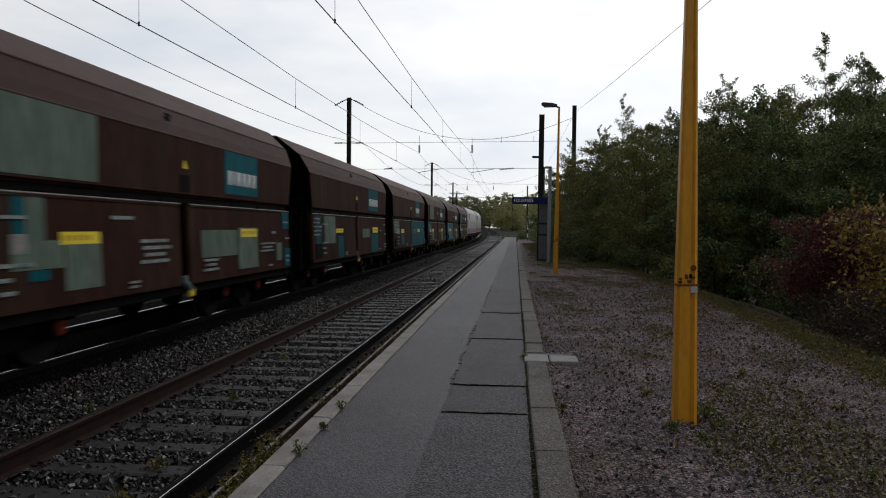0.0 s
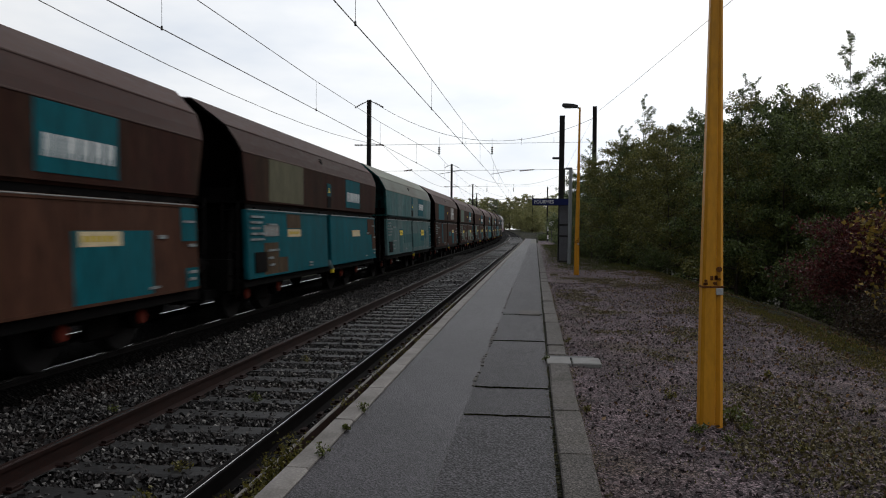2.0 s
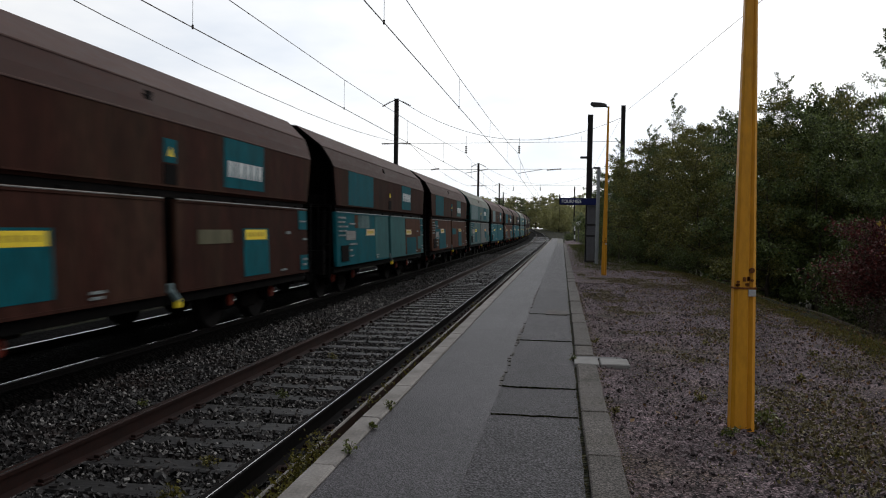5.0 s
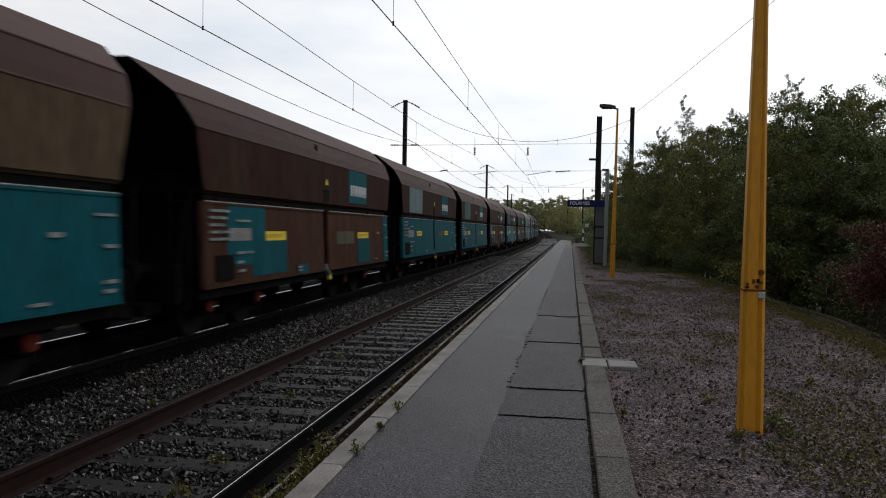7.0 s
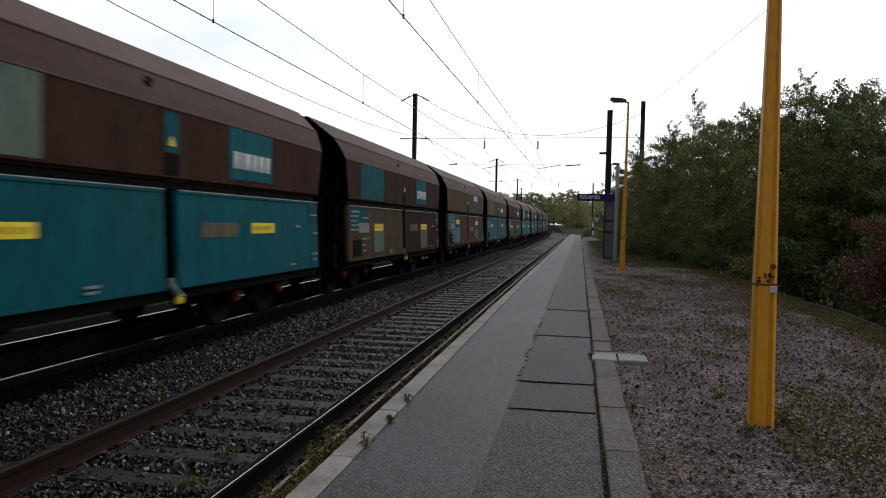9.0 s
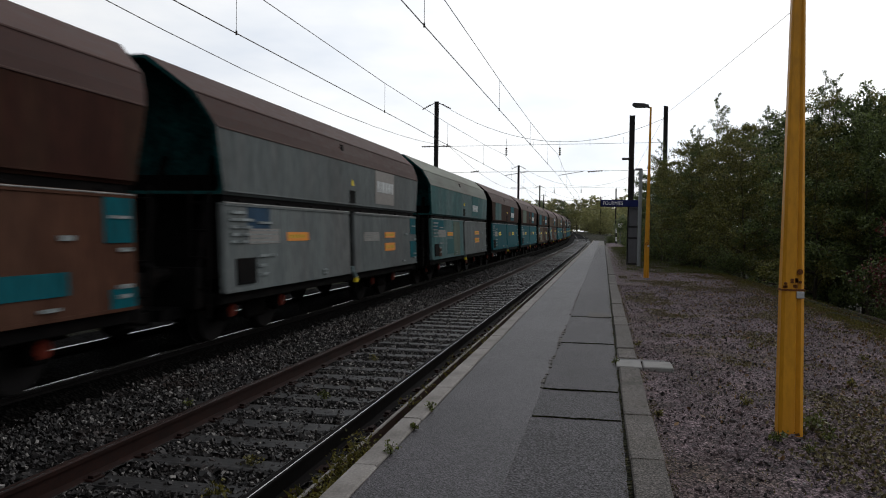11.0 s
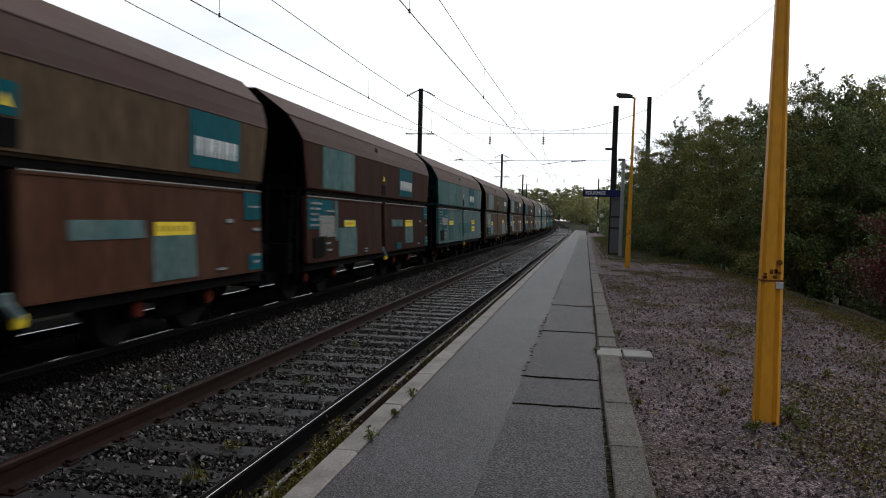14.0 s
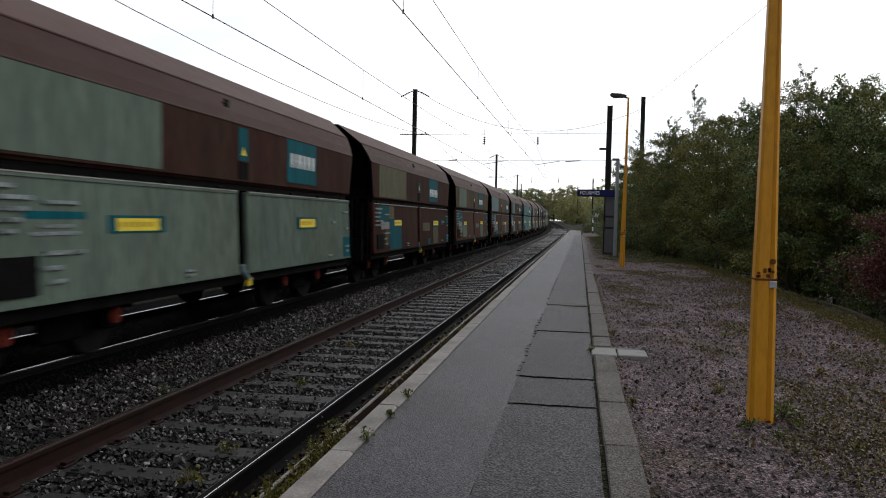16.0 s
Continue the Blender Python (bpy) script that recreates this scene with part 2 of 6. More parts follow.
CONCRETE = material("stained_concrete", (0.132, 0.126, 0.117), 0.85, vary=0.2, scale=3, fine=40, bump=0.3, depth=0.006, dirt=(0.042, 0.036, 0.03), dirt_amount=0.7, dirt_scale=3)
COVER = material("pale_concrete_cover", (0.1867, 0.182, 0.175), 0.75, vary=0.12, scale=4, fine=60, bump=0.2, depth=0.004, dirt=(0.1026, 0.09333, 0.08398), dirt_amount=0.5, dirt_scale=5)
GRAVEL = material("dark_cinder_gravel", (0.122, 0.088, 0.096), 0.85, vary=0.75, scale=2.2, fine=60, bump=1.0, depth=0.014, dirt=(0.072, 0.050, 0.026), dirt_amount=0.9, dirt_scale=0.7, grit=75, grit_tone=0.95, spec=0.2)
# pale stone colour in place of the glints on wet ballast
PALE_STONE = material("glint_ballast_stone", (0.1785, 0.168, 0.1575), 0.7, vary=0.2, scale=12, fine=60, bump=0.1, island=0.5)
PEBBLE = material("gravel_pebbles", (0.088, 0.065, 0.067), 0.7, vary=0.2, scale=12, fine=60, bump=0.1, island=0.95, spec=0.3)
EARTH = material("leafy_earth_and_grass", (0.022, 0.024, 0.009), 0.95, vary=0.7, scale=3, fine=30, bump=0.8, depth=0.05, dirt=(0.026, 0.018, 0.011), dirt_amount=0.8, dirt_scale=0.9, grit=30, grit_tone=0.6)
YELLOW_POST = material("chipped_yellow_post_paint", (0.52, 0.235, 0.012), 0.5, vary=0.12, scale=2.2, fine=40, bump=0.06, dirt=(0.33, 0.125, 0.012), dirt_amount=0.6, dirt_scale=2.5, stretch=(1, 1, 0.3), spec=0.3)
POST_RUST = material("rust_stain", (0.12, 0.045, 0.015), 0.85, vary=0.35, scale=14, fine=80, bump=0.2, depth=0.003)
BARE_TIN = material("bare_zinc_patch", (0.42, 0.42, 0.42), 0.45, 0.5, vary=0.15, scale=9, fine=60, bump=0.05)
MAST = material("dark_grey_mast_paint", (0.027, 0.0258, 0.0264), 0.7, vary=0.2, scale=2, fine=30, bump=0.1, dirt=(0.054, 0.042, 0.036), dirt_amount=0.4)
GALV = material("galvanised_post", (0.264, 0.28, 0.288), 0.5, 0.4, vary=0.12, scale=3, fine=30, bump=0.05)
GREY_BOX = material("grey_column_casing", (0.105, 0.105, 0.1155), 0.65, vary=0.15, scale=2, fine=30, bump=0.08, dirt=(0.063, 0.056, 0.0525), dirt_amount=0.5)
WIRE = material("copper_wire_dark", (0.055, 0.045, 0.04), 0.6, 0.4, vary=0.1, bump=0.0)
INSULATOR = material("brown_glass_insulator", (0.045, 0.02, 0.014), 0.25, vary=0.1, bump=0.0, spec=0.5)
TROUGH_RUST = material("dark_rusty_trough", (0.034, 0.016, 0.010), 0.85, vary=0.4, scale=8, fine=50, bump=0.2, depth=0.003, dirt=(0.010, 0.007, 0.006), dirt_amount=0.7, dirt_scale=4)
SIGN_BLUE = material("dark_blue_enamel", (0.012, 0.018, 0.085), 0.4, vary=0.08, bump=0.0)
SIGN_WHITE = material("white_enamel", (0.75, 0.75, 0.75), 0.45, vary=0.05, bump=0.0)
LAMP_HEAD = material("dark_lamp_housing", (0.03, 0.028, 0.03), 0.5, vary=0.15, bump=0.03)
LAMP_GLASS = material("frosted_lamp_glass", (0.5, 0.5, 0.48), 0.3, vary=0.05, bump=0.0, spec=0.5)
BARK = material("tree_bark", (0.051, 0.0408, 0.0312), 0.9, vary=0.35, scale=6, fine=40, bump=0.5, depth=0.01, stretch=(1, 1, 0.3))
LOCO_WHITE = material("pale_grey_locomotive_paint", (0.20, 0.19, 0.195), 0.4, vary=0.1, scale=1, fine=12, bump=0.03, dirt=(0.10, 0.08, 0.076), dirt_amount=0.5)
LOCO_PURPLE = material("maroon_locomotive_paint", (0.10, 0.03, 0.06), 0.4, vary=0.1, scale=1, fine=12, bump=0.03)
LOCO_GLASS = material("dark_cab_glass", (0.01, 0.012, 0.014), 0.08, vary=0.05, bump=0.0, spec=0.5)
LEAVES = {
    "green": leaf_material("dark_green_leaves", (0.015, 0.029, 0.008), (0.150, 0.190, 0.056)),
    "olive": leaf_material("yellow_green_leaves", (0.042, 0.055, 0.013), (0.20, 0.185, 0.045)),
    "red": leaf_material("dark_red_leaves", (0.035, 0.009, 0.009), (0.13, 0.030, 0.026)),
    "twig": leaf_material("withered_brown_leaves", (0.014, 0.009, 0.006), (0.075, 0.046, 0.024)),
    "gold": leaf_material("golden_autumn_leaves", (0.10, 0.085, 0.018), (0.30, 0.19, 0.035)),
    # far foliage: autumn tones paled in the colour to imitate haze
    "far": leaf_material("hazed_autumn_leaves", (0.15, 0.165, 0.07), (0.33, 0.31, 0.13), 0.4),
    "fardark": leaf_material("hazed_green_leaves", (0.11, 0.14, 0.075), (0.22, 0.24, 0.12), 0.4),
    "grass": leaf_material("grass_blades", (0.032, 0.052, 0.010), (0.115, 0.120, 0.026)),
    "moss": leaf_material("yellow_moss_tufts", (0.038, 0.040, 0.010), (0.165, 0.138, 0.024)),
    "drymoss": leaf_material("dry_moss", (0.044, 0.036, 0.017), (0.150, 0.122, 0.050), 0.1),
    "litter": leaf_material("fallen_leaves", (0.055, 0.026, 0.012), (0.17, 0.095, 0.035), 0.05),
}

# ---- the lie of the land ----
RAIL_Z = -0.47
BEND_Y, BEND_R = 90.0, 1600.0
NEAR_TRACK, FAR_TRACK = -2.875, -6.355


def bend(y):
    """How far the line has swung to the left, its slope, and how far it has climbed, at y."""
    u = max(0.0, min(y, 330) - BEND_Y)
    s = -u / BEND_R
    return -u * u / (2 * BEND_R) + s * max(0.0, y - 330), s, 5e-5 * max(0.0, min(y, 250) - 60) ** 2


def along(x, y, z):
    dx, s, dz = bend(y)
    return (x + dx, y, z + dz)


def yard_edge(y):
    return float(np.interp(y, [-14, 7, 9, 17, 25, 29, 34, 42, 60], [3.0, 3.17, 3.3, 3.5, 3.4, 2.9, 2.3, 1.9, 1.75]))


# ---- mesh helpers ----
def mesh_of(name, verts, faces, mats, index=None, smooth=False):
    me = bpy.data.meshes.new(name)
    me.from_pydata([tuple(v) for v in verts], [], [tuple(f) for f in faces])
    for m in mats if isinstance(mats, (list, tuple)) else [mats]:
        me.materials.append(m)
    if index is not None:
        me.polygons.foreach_set("material_index", index)
    if smooth:
        me.polygons.foreach_set("use_smooth", [True] * len(me.polygons))
    me.update()
    return me


def quick_mesh(name, verts, faces, mat):
    """A large mesh from arrays; faces all have the same number of corners."""
    v, f = np.asarray(verts, dtype=np.float32), np.asarray(faces, dtype=np.int32)
    k = f.shape[1]
    me = bpy.data.meshes.new(name)
    me.vertices.add(len(v))
    me.vertices.foreach_set("co", v.ravel())
    me.loops.add(f.size)
    me.loops.foreach_set("vertex_index", f.ravel())
    me.polygons.add(len(f))
    me.polygons.foreach_set("loop_start", np.arange(0, f.size, k, dtype=np.int32))
    me.materials.append(mat)
    me.update(calc_edges=True)
    me.shade_flat()
    return me


def bm_mesh(name, bm, mat):
    me = bpy.data.meshes.new(name)
    bmesh.ops.recalc_face_normals(bm, faces=bm.faces[:])
    bm.to_mesh(me)
    bm.free()
    for m in mat if isinstance(mat, (list, tuple)) else [mat]:
        me.materials.append(m)
    return me


def child(name, me, parent, label="", at=None):
    ob = new(name, me)
    ob.parent = parent
    if at is not None:
        ob.matrix_basis = at
    return tagged(ob, label)


def part(name, bm, mat, parent, label=""):
    return child(name, bm_mesh(name, bm, mat), parent, label)


def thing(name, label, category, at=None, group="", kind=""):
    ob = new(name)
    if at is not None:
        ob.matrix_basis = at
    return tagged(ob, label, category, group, kind)


def box(bm, x0, x1, y0, y1, z0, z1, bevel=0.0):
    vs = [bm.verts.new((x, y, z)) for x in (x0, x1) for y in (y0, y1) for z in (z0, z1)]
    made = [bm.faces.new([vs[i] for i in q]) for q in ((0, 1, 3, 2), (4, 6, 7, 5), (0, 4, 5, 1), (2, 3, 7, 6), (0, 2, 6, 4), (1, 5, 7, 3))]
    if bevel:
        edges = {e for f in made for e in f.edges}
        bmesh.ops.bevel(bm, geom=list(edges), offset=bevel, segments=1, affect="EDGES", clamp_overlap=True)
    return bm


def boxes(*rows, bevel=0.0):
    bm = bmesh.new()
    for r in rows:
        box(bm, *r, bevel=bevel)
    return bm


def rod(bm, a, c, r0, r1=None, sides=8):
    """A tapered round bar from a to c."""
    a, c = Vector(a), Vector(c)
    r1 = r0 if r1 is None else r1
    q = (c - a).to_track_quat("Z", "Y")
    rings = []
    for p, r in ((a, r0), (c, r1)):
        rings.append([bm.verts.new(p + q @ Vector((r * math.cos(2 * math.pi * i / sides), r * math.sin(2 * math.pi * i / sides), 0))) for i in range(sides)])
    for i in range(sides):
        bm.faces.new((rings[0][i], rings[0][(i + 1) % sides], rings[1][(i + 1) % sides], rings[1][i]))
    bm.faces.new(rings[0][::-1])
    bm.faces.new(rings[1])
    return bm


def rods(*rows, sides=8):
    bm = bmesh.new()
    for r in rows:
        rod(bm, *r, sides=sides)
    return bm


def sweep(name, profile, ys, mat, closed=True, x0=0.0, index=None):
    """A profile of (x, z) drawn along the line of the railway."""
    k = len(profile)
    verts = [along(x0 + px, y, pz) for y in ys for px, pz in profile]
    faces, idx = [], []
    for j in range(len(ys) - 1):
        for i in range(k if closed else k - 1):
            a, c = j * k + i, j * k + (i + 1) % k
            faces.append((a, c, c + k, a + k))
            idx.append(index[i] if index else 0)
    if closed:
        faces += [tuple(range(k)), tuple(range((len(ys) - 1) * k, len(ys) * k))[::-1]]
        idx += [0, 0]
    return mesh_of(name, verts, faces, mat, idx)


LINE_Y = [-40, -20, 0, 20, 40, 60, 75] + list(range(90, 331, 8)) + [400]

# ---- ground ----
# the rise left of the far track is an unseen bank, added to darken under the train
gx = [-900, -300, -120, -60, -30, -18, -12, -9.9, -8.9, -1.6, -1.1, 0.2, 1.5, 2.4, 3.0, 3.3, 3.7, 4.2, 4.8, 5.5, 6.4, 7.5, 9, 11, 14, 18, 24, 32, 45, 70, 120, 300, 900]
gz = [-0.4, -0.2, 0.3, 1.0, 1.2, 1.2, 0.7, -0.5, -0.92, -0.86, -0.7, -0.14, -0.12, -0.09, -0.04, -0.02, -0.10, -0.24, -0.46, -0.75, -1.05, -1.25, -1.4, -1.4, -1.3, -1.3, -1.3, -1.3, -1.3, -1.2, -1, -1, -1]
gy = [-300, -120, -60, -30, -16, -8, -4, -2] + [0.75 * i for i in range(0, 40)] + [32, 35, 38, 42, 46, 50, 54, 57, 62, 66, 70, 76, 83, 90, 96, 100.5, 101.5, 106] + list(range(114, 331, 8)) + [380, 450, 600, 900, 1600, 3000]
verts, faces = [], []
for y in gy:
    for x, z in zip(gx, gz):
        if x > -1.0 and y > 101:
            z = min(z, -0.62)
        xx = x + (yard_edge(y) - 3.3) * min(1.0, max(0.0, (x - 0.5) / 2.5)) * (1 if x < 40 else 0)
        if abs(x) < 60 and x > 2.4:
            z += 0.09 * noise.noise((x * 0.9, y * 0.9, 0)) * min(1, (x - 2.4))
        verts.append(along(xx, y, z))
n = len(gx)
for j in range(len(gy) - 1):
    for i in range(n - 1):
        a = j * n + i
        faces.append((a, a + 1, a + n + 1, a + n))
ground = new("ground", mesh_of("ground", verts, faces, EARTH, smooth=True))
tagged(ground, "dark leafy earth and rough grass beside the line", "ground", kind="structure")

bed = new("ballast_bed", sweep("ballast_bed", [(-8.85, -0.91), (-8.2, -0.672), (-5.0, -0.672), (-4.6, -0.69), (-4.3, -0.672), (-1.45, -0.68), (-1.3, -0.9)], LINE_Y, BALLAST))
tagged(bed, "dark grey crushed stone ballast under both tracks", "ballast", kind="structure")

# black strip under the far track: mostly the train's shade, painted in
shade_strip = new("sooty_ballast", sweep("sooty_ballast", [(-8.9, -0.72), (-8.3, -0.60), (-7.3, -0.555), (-5.46, -0.555), (-5.20, -0.69)], LINE_Y, UNDER_SHADE))
tagged(shade_strip, "ballast under the far track, blackened for the train's shade and grime", "ballast", kind="structure")

# platform: asphalt body, dark patched strip, coping stones and kerb
PLAT_Y = [-14, 0, 10, 20, 30, 40, 50, 60, 70, 80, 90, 95, 100.3]
platform = new("platform", sweep("platform", [(-1.16, -0.95), (-1.16, -0.03), (-1.07, -0.004), (-0.44, -0.004), (-0.44, -0.035), (0.14, -0.035), (0.14, -0.95)], PLAT_Y, [CONCRETE, ASPHALT], index=[0, 1, 1, 0, 0, 0, 0]))
tagged(platform, "low railway platform of damp grey asphalt", "platform", kind="structure")
child("joint_soil", sweep("joint_soil", [(0.118, -0.034), (0.120, -0.010), (0.146, -0.006), (0.146, -0.034)], PLAT_Y, EARTH), platform, "dark soil in the joint beside the kerb")
wall_face = new("platform_wall", sweep("platform_wall", [(-1.198, -0.95), (-1.198, -0.13), (-1.16, -0.13), (-1.16, -0.95)], PLAT_Y, CONCRETE))
tagged(wall_face, "stained concrete face below the platform edge", "wall", kind="structure")


def slab(name, x0, x1, y0, y1, z0, z1, mat, bevel=0.006, wob=0.0, rnd=None):
    bm = bmesh.new()
    box(bm, x0, x1, y0, y1, z0, z1, bevel=bevel)
    if wob:
        for v in bm.verts:
            v.co += Vector((rnd.uniform(-wob, wob), rnd.uniform(-wob, wob), rnd.uniform(-wob, wob) * 0.4))
    return bm_mesh(name, bm, mat)


yv, yf = [], []
yy = [-14, -8, -4, -2] + [0.5 * i for i in range(0, 80)] + [42, 46, 50, 55, 60.4, 70, 80, 90]
cols = 16
for y in yy:
    e = yard_edge(y)
    for i in range(cols):
        x = 0.30 + (e - 0.30) * i / (cols - 1)
        z = -0.012 + 0.022 * noise.noise((x * 1.7, y * 1.7, 3)) + 0.012 * noise.noise((x * 6, y * 6, 7)) - (0.02 if i == cols - 1 else 0)
        yv.append((x, y, z))
for j in range(len(yy) - 1):
    for i in range(cols - 1):
        a = j * cols + i
        yf.append((a, a + 1, a + cols + 1, a + cols))
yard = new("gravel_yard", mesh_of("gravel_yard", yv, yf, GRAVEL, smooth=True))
tagged(yard, "dark cinder gravel with moss and weeds behind the platform kerb", "gravel", kind="structure")

# ---- tracks ----
RAIL = [(-0.070, -0.172), (0.070, -0.172), (0.070, -0.160), (0.012, -0.142), (0.009, -0.045), (0.034, -0.036), (0.036, -0.008), (0.026, 0.0),
        (-0.026, 0.0), (-0.036, -0.008), (-0.034, -0.036), (-0.009, -0.045), (-0.012, -0.142), (-0.070, -0.160)]
RAIL[8:8] = [(0.020, 0.0008), (-0.020, 0.0008)]
RAIL_INDEX = [0, 1, 0, 0, 0, 0, 0, 1, 0, 1, 0, 0, 0, 0, 0, 1]
tracks = []
for centre, words in ((NEAR_TRACK, "railway track with rusty rails on weathered sleepers"), (FAR_TRACK, "railway track under the freight train, rails on sleepers")):
    tr = thing("railway_track", words, "track", kind="structure")
    for side in (-0.7525, 0.7525):
        # only the near track's left rail shows rust; the others are painted as shaded
        steel = RAIL_RUST if side < 0 and centre == NEAR_TRACK else RAIL_DARK
        bright = RAIL_INDEX if centre == NEAR_TRACK else [1 if 6 <= i <= 10 else 0 for i in range(16)]
        child("rail", sweep("rail", [(px, pz + RAIL_Z) for px, pz in RAIL], LINE_Y, [steel, RAIL_HEAD], x0=centre + side, index=bright), tr, "rusty rail with a polished head")
    tracks.append((tr, centre))
ledge = new("cable_trough", sweep("cable_trough", [(-1.81, -0.70), (-1.81, -0.475), (-1.805, -0.465), (-1.785, -0.465), (-1.78, -0.475), (-1.78, -0.70)], PLAT_Y, [TROUGH_RUST, COPING], index=[0, 1, 1, 1, 0, 0]))
tagged(ledge, "rusty cable trough with a pale top along the platform foot", "cable trough", kind="structure")

# ---- overhead line ----
def insulator(bm, a, c, r=0.07, count=5):
    a, c = Vector(a), Vector(c)
    rod(bm, a, c, 0.02, sides=6)
    for i in range(count):
        p, q = a.lerp(c, (i + 0.15) / count), a.lerp(c, (i + 0.75) / count)
        rod(bm, p, q, r, r * 0.55, sides=8)


def hbeam(bm, x, y, z0, z1, w):
    h, t = w / 2, w * 0.09
    box(bm, x - h, x - h + t, y - h, y + h, z0, z1)
    box(bm, x + h - t, x + h, y - h, y + h, z0, z1)
    box(bm, x - h + t, x + h - t, y - t / 2, y + t / 2, z0, z1)


def wire_curve(name, pts, r, mat, sides=5):
    """One unbroken wire through the points."""
    pts = [Vector(p) for p in pts]
    verts, faces = [], []
    for i, p in enumerate(pts):
        q = (pts[min(i + 1, len(pts) - 1)] - pts[max(i - 1, 0)]).to_track_quat("Z", "Y")
        verts += [p + q @ Vector((r * math.cos(2 * math.pi * k / sides), r * math.sin(2 * math.pi * k / sides), 0)) for k in range(sides)]
        if i:
            a = (i - 1) * sides
            faces += [(a + k, a + (k + 1) % sides, a + sides + (k + 1) % sides, a + sides + k) for k in range(sides)]
    faces += [tuple(range(sides))[::-1], tuple(range(len(verts) - sides, len(verts)))]
    return mesh_of(name, verts, faces, mat)


def sag(a, c, drop, n=12):
    a, c = Vector(a), Vector(c)
    return [a.lerp(c, i / n) - Vector((0, 0, 4 * drop * (i / n) * (1 - i / n))) for i in range(n + 1)]


SPANS = [-1.0, 52.0, 105.0, 158.0, 211.0]


def mast(x, y, top, label, arms=True):
    dx, s, dz = bend(y)
    ob = thing("catenary_mast", label, "mast", pose(x + dx, y, dz), group="catenary masts")
    bm = bmesh.new()
    hbeam(bm, 0, 0, -1.2, top, 0.26)
    part("column", bm, MAST, ob)
    part("footing", boxes((-0.4, 0.4, -0.4, 0.4, -1.3, -0.95), bevel=0.03), CONCRETE, ob, "concrete footing")
    if arms:
        for sx in (-1, 1):
            part("bracket_arm", rods(((0, 0, top - 0.05), (sx * 0.45, 0, top - 0.24), 0.03)), MAST, ob)
            part("bracket_arm", rods(((0, 0, 6.77), (sx * 0.5, 0, 6.77), 0.03)), MAST, ob)
            bm = bmesh.new()
            insulator(bm, (sx * 0.42, 0, top - 0.22), (sx * 0.98, 0, top - 0.52))
            part("insulator", bm, INSULATOR, ob, "brown ribbed insulator")
            bm = bmesh.new()
            insulator(bm, (sx * 0.45, 0, 6.77), (sx * 1.0, 0, 6.77))
            part("insulator", bm, INSULATOR, ob, "brown ribbed insulator")
    return ob


for y in SPANS[1:]:
    mast(-11.1, y, 9.78, "dark steel catenary mast beyond the far track")
    mast(3.75, y, 9.2, "dark steel catenary mast rising behind the bushes", arms=False)
    dx, s, dz = bend(y)
    span = thing("cross_span", "thin cross wires carrying the overhead line between two masts", "overhead wires", pose(dx, y, dz), group="cross spans")
    head = sag((-10.13, 0, 9.2), (3.6, 0, 8.4), 1.78, 16)
    child("head_wire", wire_curve("head_wire", head, 0.014, WIRE), span)
    child("middle_wire", wire_curve("middle_wire", [(-10.1, 0, 6.77), (3.6, 0, 6.9)], 0.012, WIRE), span)
    child("lower_wire", wire_curve("lower_wire", [(-11.0, 0, 5.02), (3.6, 0, 5.14)], 0.012, WIRE), span)
    for x0, x1 in ((-8.7, -8.15), (-1.05, -0.1)):
        bm = bmesh.new()
        insulator(bm, (x0, 0, 5.04), (x1, 0, 5.12), 0.06, 6)
        part("insulator", bm, INSULATOR, span, "brown ribbed insulator")
    for x, ztop in ((-6.37, 7.25), (-2.87, 7.15)):
        bm = bmesh.new()
        rod(bm, (x, 0, ztop), (x, 0, 6.62), 0.012, sides=5)
        part("hanger", bm, WIRE, span)
        bm = bmesh.new()
        insulator(bm, (x, 0, 6.62), (x, 0, 6.1), 0.085, 4)
        part("insulator", bm, INSULATOR, span, "brown ribbed insulator")
        part("steady_arm", rods(((x - 0.05, 0, 4.82), (x + 1.5, 0, 5.08), 0.02), sides=6), MAST, span)
    for x, z0, z1 in ((-0.95, 6.75, 7.2), (1.15, 6.88, 7.25), (-4.6, 6.75, 7.05)):
        part("dropper", rods(((x, 0, z0), (x, 0, z1), 0.010), sides=5), WIRE, span)


def overhead(centre, far, near, label):
    ob = thing("overhead_line", label, "overhead wires", group="overhead lines")
    contact, carrier, drops = [], [], []
    for a, c in zip(SPANS, SPANS[1:]):
        k = SPANS.index(a)
        for i, f in enumerate((0.0, 0.094, 0.283, 0.472, 0.655, 0.84) + ((1.0,) if c == SPANS[-1] else ())):
            y = a + (c - a) * f
            swing = f if k % 2 == 0 else 1 - f
            x = centre + far + (near - far) * swing
            p = along(x, y, 4.86)
            q = along(x, y, 6.2 - 4 * 0.45 * f * (1 - f))
            contact.append(p)
            carrier.append(q)
            if 0 < i < 6:
                drops.append((p, q))
    child("contact_wire", wire_curve("contact_wire", contact, 0.011, WIRE), ob)
    child("carrier_wire", wire_curve("carrier_wire", carrier, 0.0095, WIRE), ob)
    for p, q in drops[:20]:
        part("dropper", rods((p, q, 0.005), sides=4), WIRE, ob)
        part("clamp", rods((Vector(p) - Vector((0, 0, 0.03)), Vector(p) + Vector((0, 0, 0.05)), 0.02), sides=5), MAST, ob)


overhead(NEAR_TRACK, -0.46, -0.13, "contact wire and carrier wire with droppers over the near track")
overhead(FAR_TRACK, -0.70, -0.16, "contact wire and carrier wire with droppers over the far track")
